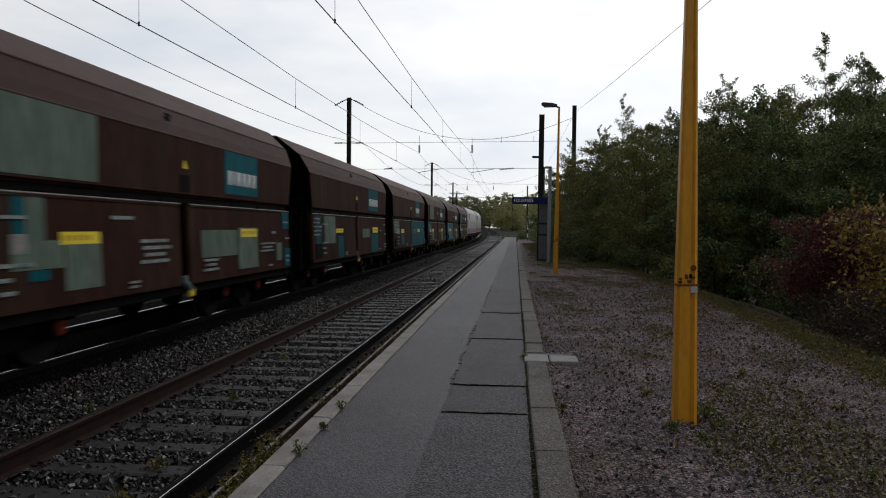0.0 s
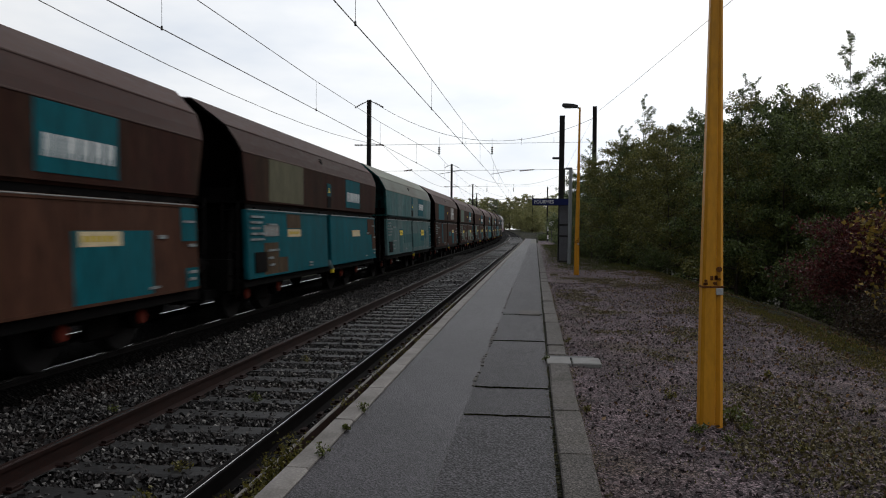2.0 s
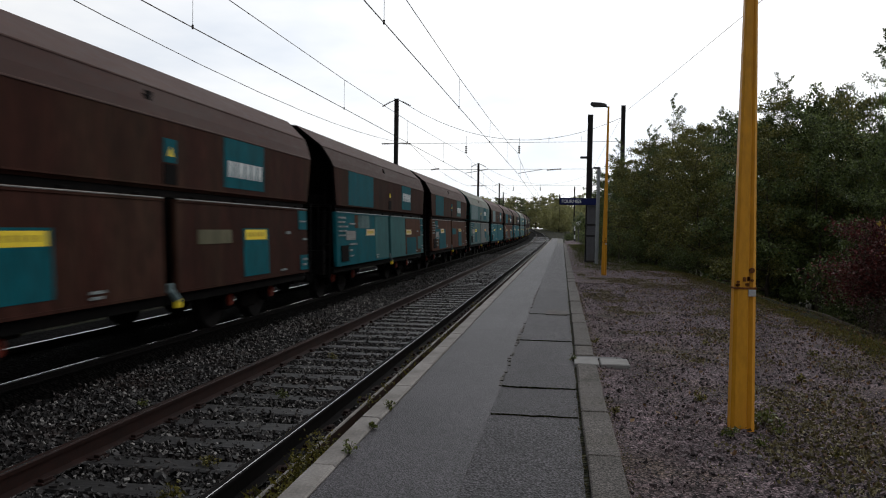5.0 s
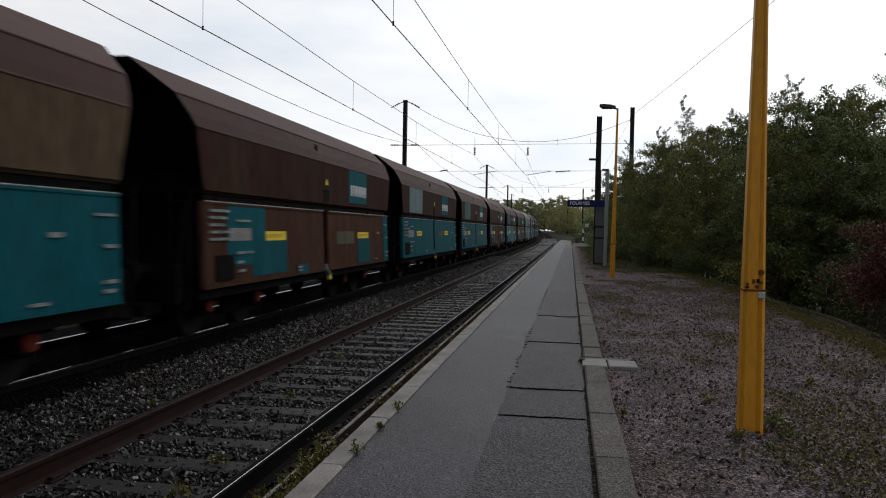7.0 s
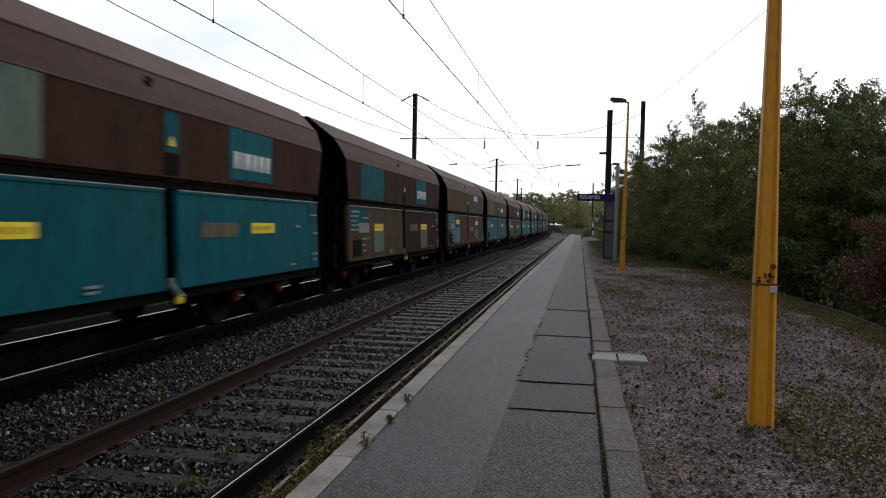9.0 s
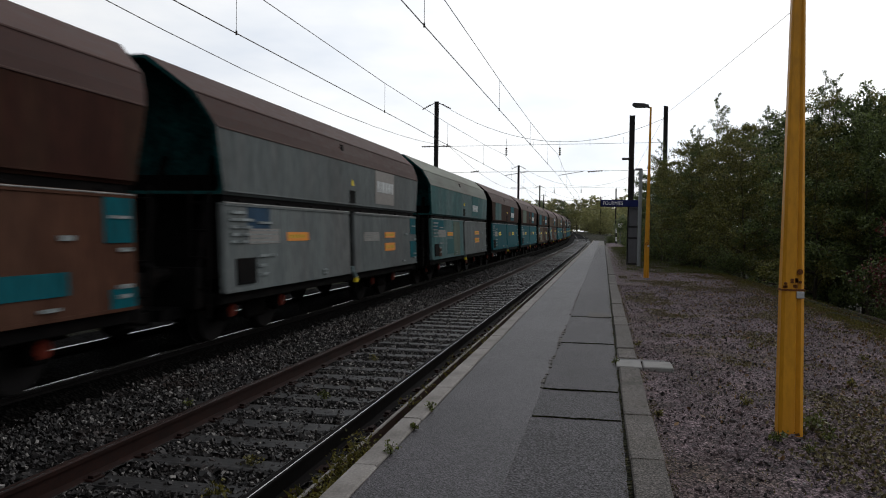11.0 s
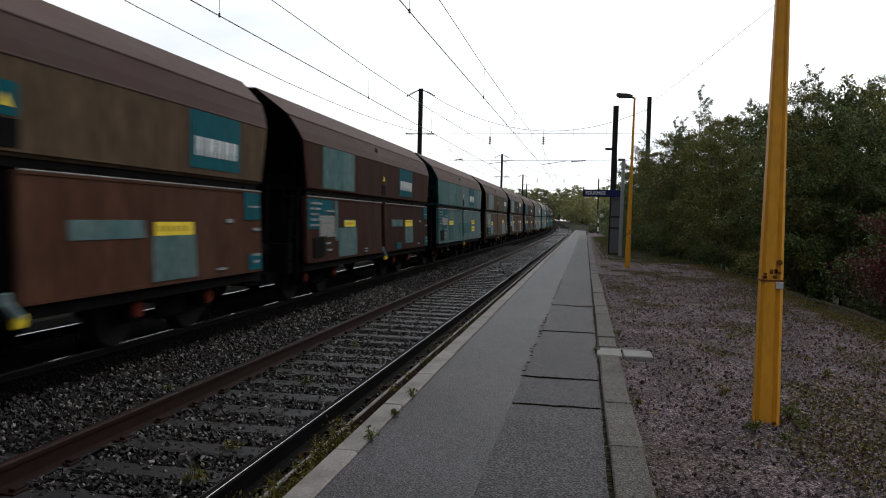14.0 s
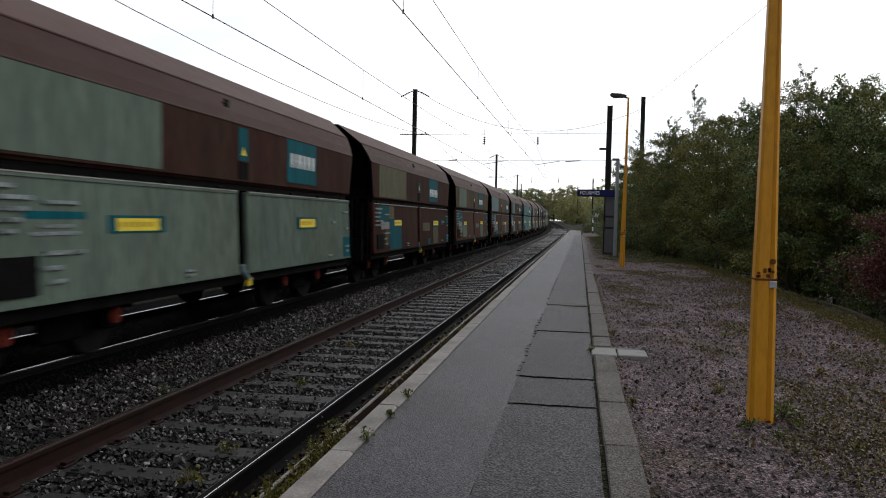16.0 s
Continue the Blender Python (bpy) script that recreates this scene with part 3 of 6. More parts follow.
feeder = new("feeder_wire", wire_curve("feeder_wire", [p for a, c in zip(SPANS, SPANS[1:]) for p in sag(along(-10.2, a, 6.77), along(-10.2, c, 6.77), 1.1)], 0.011, WIRE))
tagged(feeder, "thin feeder wire slung between the mast brackets", "overhead wires", group="overhead lines")
earth = new("earth_wire", wire_curve("earth_wire", [(6.1, -1, 6.25), (5.0, 24, 7.38), (4.42, 37, 7.95)] + [along(3.75, y, 8.7) for y in SPANS[1:]], 0.009, WIRE))
tagged(earth, "thin earth wire running to the tops of the masts", "overhead wires", group="overhead lines")

# ---- lamp posts ----
def lamp_post(at, label):
    ob = thing("lamp_post", label, "lamp post", at, group="yellow lamp posts")
    H = 4.45
    bm = bmesh.new()

    def ring(z, w, d, x=0.0):
        c = 0.022 * w / 0.075
        pts = [(-w, -d + c), (-w + c, -d), (w * 0.25, -d), (w * 0.33, -d + c * 0.7), (w - c, -d + c * 0.2), (w, -d + c), (w, d - c), (w - c, d), (-w + c, d), (-w, d - c)]
        return [bm.verts.new((x + px, py, z)) for px, py in pts]

    rows = [ring(-0.06, 0.070, 0.064, 0.006), ring(0.86, 0.062, 0.058, 0.008), ring(2.6, 0.036, 0.036, 0.020), ring(H, 0.024, 0.024, 0.03)]
    for a, c in zip(rows, rows[1:]):
        for i in range(len(a)):
            bm.faces.new((a[i], a[(i + 1) % len(a)], c[(i + 1) % len(a)], c[i]))
    bm.faces.new(rows[-1])
    part("column", bm, YELLOW_POST, ob)
    part("seam_band", boxes((-0.057, 0.073, -0.062, 0.062, 0.842, 0.854), bevel=0.002), POST_RUST, ob, "rusty joint of the hatch")
    part("bare_patch", boxes((0.024, 0.066, -0.0655, -0.055, 0.800, 0.840), bevel=0.002), BARE_TIN, ob, "bare zinc patch")
    part("rust_spot", rods(((0.042, -0.064, 0.955), (0.042, -0.055, 0.955), 0.017), sides=10), POST_RUST, ob, "rusty lock")
    part("rust_spot", rods(((0.044, -0.065, 0.895), (0.044, -0.055, 0.895), 0.009), sides=8), POST_RUST, ob, "rusty bolt")
    bm = bmesh.new()
    rnd = random.Random(4)
    for i in range(9):
        x, z = rnd.uniform(-0.055, 0.03), rnd.uniform(0.855, 0.90)
        box(bm, x - 0.008, x + 0.010, -0.0625, -0.052, z, z + rnd.uniform(0.008, 0.03), bevel=0.002)
    part("rust_stain", bm, POST_RUST, ob, "rust stain over the hatch joint")
    bm = bmesh.new()
    rod(bm, (0.03, 0, H - 0.02), (-0.12, 0, H + 0.03), 0.022)
    part("arm", bm, LAMP_HEAD, ob)
    bm = bmesh.new()
    vs = []
    for x, h, w in ((-0.44, 0.030, 0.07), (-0.40, 0.055, 0.10), (-0.15, 0.06, 0.11), (-0.02, 0.04, 0.06)):
        z = H + 0.02 + (-x) * 0.10
        vs.append([bm.verts.new((x, sy * w, z + sz * h)) for sy, sz in ((-1, -0.6), (1, -0.6), (0.8, 1), (-0.8, 1))])
    for a, c in zip(vs, vs[1:]):
        for i in range(4):
            bm.faces.new((a[i], a[(i + 1) % 4], c[(i + 1) % 4], c[i]))
    bm.faces.new(vs[0])
    bm.faces.new(vs[-1])
    head = part("lamp_head", bm, LAMP_HEAD, ob, "flat dark lamp head")
    part("glass", boxes((-0.38, -0.17, -0.07, 0.07, H - 0.008, H + 0.012), bevel=0.01), LAMP_GLASS, head, "frosted glass")
    return ob


lamp_post(pose(1.085, 4.98, 0, 0, -0.35, 0), "tall tapered yellow steel lamp post with rusty hatch, standing in gravel")
lamp_post(pose(1.11, 21.38, 0, 0, 0.2, -4), "yellow steel lamp post with a flat dark lamp head")

# ---- station sign, its mast and the posts beside it ----
sm = thing("column_mast", "dark steel column with small lamp and grey casing", "mast", pose(0.93, 29.6, 0, 0, 0.3, 0))
bm = bmesh.new()
hbeam(bm, 0, 0, -0.1, 5.42, 0.19)
part("column", bm, MAST, sm)
part("side_arm", rods(((0, -0.05, 3.83), (-0.22, -0.05, 3.85), 0.018)), MAST, sm)
part("lamp_head", boxes((-0.34, -0.08, -0.11, 0.01, 3.80, 3.88), bevel=0.02), LAMP_HEAD, sm, "small dark lamp head")
cas = part("casing", boxes((-0.05, 0.26, -0.32, -0.12, -0.05, 2.08), bevel=0.02), GREY_BOX, sm, "grey metal casing")
for z in (0.0, 0.93, 1.34):
    part("clamp_band", boxes((-0.06, 0.27, -0.33, -0.11, z, z + 0.07), bevel=0.006), MAST, cas, "dark clamp band")

sign = thing("station_sign", "dark blue station name board with white letters", "sign", pose(0.56, 29.2, 2.21, 0, 0, 0))
part("board", boxes((-0.67, 0.66, -0.02, 0.02, -0.115, 0.115), bevel=0.006), SIGN_BLUE, sign)
part("frame", boxes((-0.69, 0.68, -0.012, 0.028, 0.115, 0.13), (-0.69, 0.68, -0.012, 0.028, -0.13, -0.115), bevel=0.003), MAST, sign)
fc = bpy.data.curves.new("lettering", "FONT")
fc.body, fc.size, fc.extrude, fc.align_x, fc.align_y = "FOURMIES", 0.18, 0.002, "LEFT", "CENTER"
tmp = new("lettering_curve", fc)
me = bpy.data.meshes.new_from_object(tmp.evaluated_get(bpy.context.evaluated_depsgraph_get()))
bpy.data.objects.remove(tmp)
me.materials.clear()
me.materials.append(SIGN_WHITE)
child("lettering", me, sign, "white capital letters", Matrix.Translation((-0.60, -0.024, 0.0)) @ Euler((radians(90), 0, 0)).to_matrix().to_4x4() @ Matrix.Diagonal((0.86, 1, 1, 1)))
part("bracket", boxes((0.36, 0.42, 0.02, 0.10, -0.08, 0.08), bevel=0.005), MAST, sign)

gp = thing("galvanised_post", "pale galvanised steel post with a short cap", "post", pose(1.19, 27.7, 0))
part("tube", rods(((0, 0, -0.05), (0.02, 0, 3.3), 0.062), sides=14), GALV, gp)
part("cap", boxes((-0.17, 0.07, -0.07, 0.07, 3.28, 3.35), bevel=0.015), GREY_BOX, gp, "grey cap plate")

mk = thing("marker_post", "striped white and black marker post at the platform end", "post", pose(1.28, 82, 0.1))
for i in range(5):
    part("band", rods(((0, 0, -0.7 + 0.42 * i), (0, 0, -0.7 + 0.42 * (i + 1)), 0.07), sides=10), SIGN_WHITE if i % 2 == 0 else LAMP_HEAD, mk)
sg = thing("signal_post", "thin grey post carrying a small pale round plate", "sign", pose(1.55, 76, 0.1))
part("post", rods(((0, 0, -0.75), (0, 0, 2.0), 0.045)), GREY_BOX, sg)
part("plate", rods(((0, -0.05, 1.72), (0, -0.03, 1.72), 0.24), sides=16), SIGN_WHITE, sg, "pale round plate")
part("lower_plate", boxes((-0.13, 0.13, -0.05, -0.03, 1.05, 1.4), bevel=0.01), COVER, sg)

# ---- drain cover in the kerb ----
dc = thing("drain_cover", "pale concrete drain cover with a dark slot set in the kerb", "drain cover", pose(0, 0, 0))
part("slab", boxes((0.125, 0.34, 6.93, 7.30, -0.05, 0.022), bevel=0.008), COVER, dc)
part("slab", boxes((0.352, 0.60, 6.93, 7.25, -0.05, 0.026), bevel=0.008), COVER, dc)
part("slot_frame", boxes((0.12, 0.56, 7.31, 7.42, -0.05, 0.012), bevel=0.004), LAMP_HEAD, dc, "dark iron slot")

# ---- trees and bushes ----
def leaf_cloud(rs, centres, radii, count, size, droop=0.3, power=1.5):
    """Small folded leaves round many clump centres."""
    pick = rs.choice(len(centres), count, p=(radii ** power) / np.sum(radii ** power)) if len(radii) == len(centres) else rs.integers(0, len(centres), count)
    c = centres[pick]
    d = rs.normal(size=(count, 3))
    d /= np.linalg.norm(d, axis=1)[:, None]
    r = (radii[pick] if len(radii) == len(centres) else radii[rs.integers(0, len(radii), count)])[:, None] * rs.random((count, 1)) ** 0.5
    p = c + d * r * np.array([1, 1, 0.8])
    a = rs.normal(size=(count, 3)) + d * 0.5
    a[:, 2] -= droop
    a /= np.linalg.norm(a, axis=1)[:, None]
    b = np.cross(a, rs.normal(size=(count, 3)))
    b /= np.linalg.norm(b, axis=1)[:, None] + 1e-9
    s = size * rs.uniform(0.6, 1.35, (count, 1))
    v = np.stack([p - a * s * 0.5, p + b * s * 0.32, p + a * s * 0.6, p - b * s * 0.32], 1)
    return v.reshape(-1, 3), np.arange(count * 4).reshape(-1, 4)


def tree_meshes(seed, height, spread, leaves, size, trunk, tone, low=0.12, shape="round", clump=0.38):
    """Trunk with limbs, and a crown of separate leaves round the limb ends."""
    rs = np.random.default_rng(seed)
    bm = bmesh.new()
    stems = 1 if shape != "bush" else 5
    tips, sizes = [], []
    for s in range(stems):
        lean = rs.normal(size=2) * (0.02 if stems == 1 else 0.22)
        prev, r, fade = Vector((0, 0, -0.3)), trunk, (0.89 if shape == "tall" else 0.74)
        wob = 0.015 if shape == "tall" else 0.05
        steps = 24 if shape == "tall" else 9
        top = height * (0.96 if stems == 1 else rs.uniform(0.6, 0.9))
        for i in range(1, steps + 1):
            f = i / steps
            p = Vector((lean[0] * top * f + rs.normal() * wob, lean[1] * top * f + rs.normal() * wob, top * f))
            rod(bm, prev, p, r, max(r * fade, 0.006), sides=6)
            last = prev
            prev, r = p, max(r * fade, 0.006)
            if f < low:
                continue
            for k in range(3 if shape == "tall" else 6):
                ang = rs.uniform(0, 2 * math.pi)
                fork = last.lerp(p, rs.uniform(0, 1)) if shape == "tall" else p
                if shape == "tall":
                    reach = min(spread, 0.17 + 0.34 * top * (1.0 - f)) * rs.uniform(0.3, 1.0)
                    rise = reach * rs.uniform(0.5, 1.3) + 0.03
                else:
                    reach = spread * math.sqrt(max(0.04, 1 - (1.35 * f - 0.45) ** 2)) * rs.uniform(0.35, 1.05)
                    reach *= min(1.0, 0.5 + 2.2 * f) if shape == "round" else 1.0
                    rise = reach * rs.uniform(-0.05, 0.55)
                q = fork + Vector((math.cos(ang) * reach, math.sin(ang) * reach, rise))
                mid = fork.lerp(q, 0.5) + Vector((0, 0, reach * 0.06))
                rod(bm, fork, mid, r * 0.5, r * 0.3, sides=4)
                rod(bm, mid, q, r * 0.3, 0.004, sides=4)
                for g in (0.35, 0.55, 0.75, 0.9, 1.05):
                    tips.append(fork.lerp(q, g) + Vector(rs.normal(size=3) * 0.06 * reach))
                    sizes.append(clump * rs.uniform(0.55, 1.2) * min(1.0, 0.25 + 0.9 * reach / spread))
        tips.append(prev)
        sizes.append(0.04)
    tips, sizes = np.array([tuple(t) for t in tips]), np.array(sizes)
    keep = tips[:, 2] > 0.05
    v, f = leaf_cloud(rs, tips[keep], sizes[keep], leaves, size, power=1.8 if shape == "tall" else 1.5)
    return bm_mesh("trunk", bm, BARK), quick_mesh("crown", v, f, LEAVES[tone])


def tree(meshes, at, name, label, group):
    ob = thing(name, label, "tree" if name == "tree" else "bush", at, group=group)
    child("trunk", meshes[0], ob)
    child("crown", meshes[1], ob)
    return ob


def placed(x, y, z, turn, size, high=1.0):
    return Matrix.Translation((x, y, z)) @ Euler((0, 0, radians(turn))).to_matrix().to_4x4() @ Matrix.Diagonal((size, size, size * high, 1))


ROUND = [tree_meshes(11 + i, 5.0, 1.9, 25000, 0.062, 0.075, "green", 0.05, "round", 0.34) for i in range(3)]
OLIVE = [tree_meshes(21 + i, 5.2, 1.6, 15000, 0.058, 0.07, "olive", 0.1, "round", 0.30) for i in range(2)]
TALL = [tree_meshes(31 + i, 6.6, 1.15, 18000, 0.036, 0.06, "green", 0.1, "tall", 0.19) for i in range(2)]
REDB = tree_meshes(41, 2.4, 1.0, 6500, 0.05, 0.03, "red", 0.42, "bush", 0.24)
GOLD = tree_meshes(42, 3.0, 0.9, 3400, 0.07, 0.035, "gold", 0.55, "bush", 0.24)
TWIG = tree_meshes(44, 1.5, 0.95, 2600, 0.04, 0.022, "twig", 0.1, "bush", 0.22)
SHRUB = tree_meshes(43, 2.2, 1.2, 4500, 0.075, 0.03, "green", 0.05, "bush", 0.3)
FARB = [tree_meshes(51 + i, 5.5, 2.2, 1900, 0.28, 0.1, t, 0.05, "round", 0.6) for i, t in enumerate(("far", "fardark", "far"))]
rng = random.Random(8)
W_GREEN, W_OLIVE, W_TALL = "dense dark green leafy tree in the thicket", "yellowing green tree in the thicket", "slender upright tree with thin sparse top"
for kind, x, y, top in (
        ("T", 4.14, 31.5, 6.5), ("T", 6.4, 17.0, 5.3), ("T", 6.1, 24.0, 5.8), ("T", 5.3, 24.5, 5.2), ("T", 3.1, 30.0, 5.1), ("T", 7.3, 17.5, 4.8), ("T", 2.4, 34.0, 5.0), ("T", 6.9, 16.2, 4.6),
        ("T", 5.0, 26.5, 5.2), ("T", 8.3, 15.0, 5.3), ("T", 8.0, 19.0, 5.2), ("T", 3.6, 33.0, 5.4), ("T", 5.7, 22.0, 5.2), ("T", 6.6, 20.5, 4.7),
        ("O", 4.3, 26.0, 4.6), ("R", 5.8, 19.0, 3.9), ("R", 5.0, 22.0, 4.2), ("O", 3.4, 30.0, 4.5), ("O", 2.6, 35.0, 4.3), ("R", 6.6, 21.5, 4.6), ("R", 7.6, 18.0, 4.1), ("O", 4.6, 28.5, 4.7),
        ("R", 6.3, 15.3, 3.2), ("R", 7.4, 13.2, 3.1), ("R", 8.6, 12.0, 3.4), ("R", 7.2, 24.0, 4.7), ("R", 8.6, 16.0, 4.4), ("R", 9.5, 13.5, 4.2), ("R", 10.0, 10.0, 3.8), ("R", 5.7, 31.0, 5.2),
        ("R", 9.0, 20.0, 5.2), ("R", 2.3, 40.0, 4.0), ("R", 3.3, 44.0, 4.6), ("R", 5.2, 38.0, 5.0), ("R", 12.0, 15.0, 5.0), ("R", 12.5, 10.0, 5.0), ("R", 2.6, 52.0, 4.2), ("R", 11.0, 22.0, 5.5),
        ("R", 7.0, 30.0, 5.0), ("R", 8.2, 27.0, 5.0), ("R", 9.6, 24.0, 5.0), ("R", 10.2, 18.0, 4.5), ("R", 11.0, 14.0, 4.4), ("R", 4.5, 34.5, 4.6), ("R", 7.2, 36.0, 5.0), ("R", 6.9, 27.0, 4.6),
        ("O", 5.6, 22.3, 4.8), ("O", 4.0, 27.5, 4.5), ("O", 6.6, 19.5, 4.4), ("O", 3.0, 31.0, 4.4), ("O", 7.2, 21.0, 4.4), ("O", 3.9, 50.0, 4.6), ("O", 5.0, 20.2, 3.8),
        ("R", 14.0, 18.5, 4.6), ("R", 14.5, 22.5, 4.6), ("R", 12.5, 26.0, 4.8), ("R", 15.0, 15.0, 4.4), ("R", 10.5, 29.0, 4.6), ("R", 17.0, 19.0, 4.8), ("R", 13.0, 19.0, 4.2), ("R", 9.0, 33.0, 4.8), ("R", 12.0, 12.5, 4.0), ("R", 13.5, 13.5, 4.0),
        ("R", 3.6, 47.0, 4.4), ("R", 5.0, 46.0, 4.6), ("R", 6.4, 45.0, 4.8), ("R", 4.2, 55.0, 4.8), ("R", 7.6, 42.5, 4.8), ("R", 5.9, 52.0, 5.0), ("R", 8.9, 39.0, 4.8), ("R", 9.2, 29.5, 4.4)):
    pool, words, full = {"R": (ROUND, W_GREEN, 5.1), "O": (OLIVE, W_OLIVE, 5.3), "T": (TALL, W_TALL, 6.5)}[kind]
    base = float(np.interp(x - yard_edge(y), [0, 1.5, 4], [-0.1, -0.7, -1.35]))
    tall = (top + (0.04 if kind == "T" else 0.0) - base) / full
    wide = tall if kind == "T" else min(1.0, 0.35 + 0.65 * tall)
    tree(pool[rng.randrange(len(pool))], placed(x, y, base, rng.uniform(0, 360), wide, tall / wide), "tree", words, "thicket trees")
for x, y, s in ((4.9, 13.4, 0.86), (5.4, 13.2, 0.92), (5.9, 13.0, 0.9), (5.3, 14.2, 0.85), (6.3, 13.6, 0.95)):
    tree(REDB, placed(x, y, -0.55, rng.uniform(0, 360), s), "bush", "dark red leaved bush at the foot of the slope", "slope bushes")
for x, y, s in ((4.75, 11.6, 0.8), (5.2, 11.0, 0.9), (4.55, 10.2, 0.78), (5.0, 9.8, 0.95), (4.55, 9.0, 0.8), (5.6, 11.9, 1.0), (5.5, 9.6, 1.05)):
    tree(TWIG, placed(x, y, -0.6, rng.uniform(0, 360), s), "bush", "withered brown twiggy bush on the slope", "slope bushes")
for x, y, s in ((4.68, 9.9, 0.86), (5.1, 9.3, 0.92)):
    tree(GOLD, placed(x, y, -0.6, rng.uniform(0, 360), s), "bush", "bush with sparse golden autumn leaves", "slope bushes")
for x, y, s in ((3.7, 24.6, 0.5), (2.8, 29.0, 0.6), (5.6, 16.2, 0.6), (2.4, 36.0, 0.7), (2.3, 44.0, 0.7), (2.6, 52.0, 0.8), (6.4, 14.6, 0.8), (0.7, 84.0, 0.42), (0.9, 88.0, 0.42), (2.2, 62.0, 0.8), (1.1, 93.0, 0.5), (2.1, 80.0, 0.7), (2.4, 71.0, 0.9)):
    tree(SHRUB, placed(x, y, float(np.interp(x - yard_edge(y), [0, 1.5, 4], [-0.05, -0.6, -1.2])) - 0.0, rng.uniform(0, 360), s), "bush", "low dark green bush at the edge of the thicket", "edge bushes")
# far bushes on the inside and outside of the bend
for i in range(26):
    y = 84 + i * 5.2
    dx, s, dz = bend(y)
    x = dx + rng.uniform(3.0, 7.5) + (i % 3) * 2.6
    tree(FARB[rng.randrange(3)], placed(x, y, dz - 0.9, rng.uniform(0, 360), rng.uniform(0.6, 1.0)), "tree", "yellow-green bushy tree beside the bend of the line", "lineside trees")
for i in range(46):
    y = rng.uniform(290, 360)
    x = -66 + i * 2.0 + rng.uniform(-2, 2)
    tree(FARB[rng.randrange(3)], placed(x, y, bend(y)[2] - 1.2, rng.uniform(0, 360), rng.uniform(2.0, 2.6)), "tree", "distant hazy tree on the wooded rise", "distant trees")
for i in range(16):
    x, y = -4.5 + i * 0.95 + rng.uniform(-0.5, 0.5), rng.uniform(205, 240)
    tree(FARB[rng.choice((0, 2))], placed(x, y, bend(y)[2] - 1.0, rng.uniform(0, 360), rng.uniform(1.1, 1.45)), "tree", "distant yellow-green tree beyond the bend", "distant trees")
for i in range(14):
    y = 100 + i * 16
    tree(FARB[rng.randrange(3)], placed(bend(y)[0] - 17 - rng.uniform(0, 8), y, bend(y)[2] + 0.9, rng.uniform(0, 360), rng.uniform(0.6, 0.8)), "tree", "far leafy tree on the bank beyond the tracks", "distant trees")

pipe = new("drain_pipe", wire_curve("drain_pipe", [(4.95, 18.5, -0.44), (4.72, 17.0, -0.34), (4.74, 15.0, -0.32), (4.68, 13.0, -0.35), (4.60, 11.0, -0.36), (4.52, 9.6, -0.42)], 0.045, BARK, 8))
tagged(pipe, "dark old pipe lying along the rim of the slope", "pipe")

# ---- the freight train ----
PITCH, HALF = 12.83, 5.42
SECTION = [(1.42, 2.08), (1.46, 2.14), (1.45, 2.95), (1.39, 3.11), (1.26, 3.36), (0.78, 3.77)]
CACHE = {}


def cached(key, make):
    if key not in CACHE:
        CACHE[key] = make()
    return CACHE[key]


def upper_shell(paint, roof):
    """The upper body: sloping sides, bevelled roof, and ends set back behind a rim."""
    prof = SECTION + [(-x, z) for x, z in SECTION[::-1]]
    k = len(prof)
    verts, faces, idx = [], [], []

    def ring(y, shrink=1.0):
        base = len(verts)
        for x, z in prof:
            flare = float(np.interp(z, (2.2, 2.95, 3.4, 3.75), (0.0, 0.20, 0.45, 0.74))) * (y > 0.1) - float(np.interp(z, (2.2, 2.95, 3.4, 3.75), (0.0, 0.20, 0.45, 0.74))) * (y < -0.1)
            verts.append((x * shrink, y + flare, 3.0 + (z - 3.0) * shrink))
        return base

    rings = [ring(-HALF + 0.62, 0.93), ring(-HALF, 0.955), ring(-HALF), ring(0), ring(HALF), ring(HALF, 0.955), ring(HALF - 0.62, 0.93)]
    for a, c in zip(rings, rings[1:]):
        for i in range(k):
            j = (i + 1) % k
            faces.append((a + i, a + j, c + j, c + i))
            outer = a in rings[2:4]
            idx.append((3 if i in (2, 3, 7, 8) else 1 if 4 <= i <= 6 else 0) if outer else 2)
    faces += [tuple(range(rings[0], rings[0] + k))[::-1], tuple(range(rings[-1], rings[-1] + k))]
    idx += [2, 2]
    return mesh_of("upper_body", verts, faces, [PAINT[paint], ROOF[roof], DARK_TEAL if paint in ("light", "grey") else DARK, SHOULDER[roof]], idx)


def side_at(z):
    """The x of the near side at height z."""
    if z < 2.05:
        return 1.50 - (z - 0.76) * 0.045
    return float(np.interp(z, [p[1] for p in SECTION[:4]], [p[0] for p in SECTION[:4]]))


def plate(name, y0, y1, z0, z1, mat, proud=0.006):
    """A thin painted field that follows the side of the wagon."""
    zs = [z0, z1]
    verts, faces = [], []
    for z in zs:
        x = side_at(z)
        verts += [(x + proud, y0, z), (x + proud, y1, z), (x - 0.02, y0, z), (x - 0.02, y1, z)]
    for i in range(len(zs) - 1):
        a = 4 * i
        faces += [(a, a + 1, a + 5, a + 4), (a + 1, a + 3, a + 7, a + 5), (a + 2, a, a + 4, a + 6)]
    e = 4 * (len(zs) - 1)
    faces += [(e, e + 1, e + 3, e + 2), (2, 3, 1, 0)]
    return mesh_of(name, verts, faces, mat)


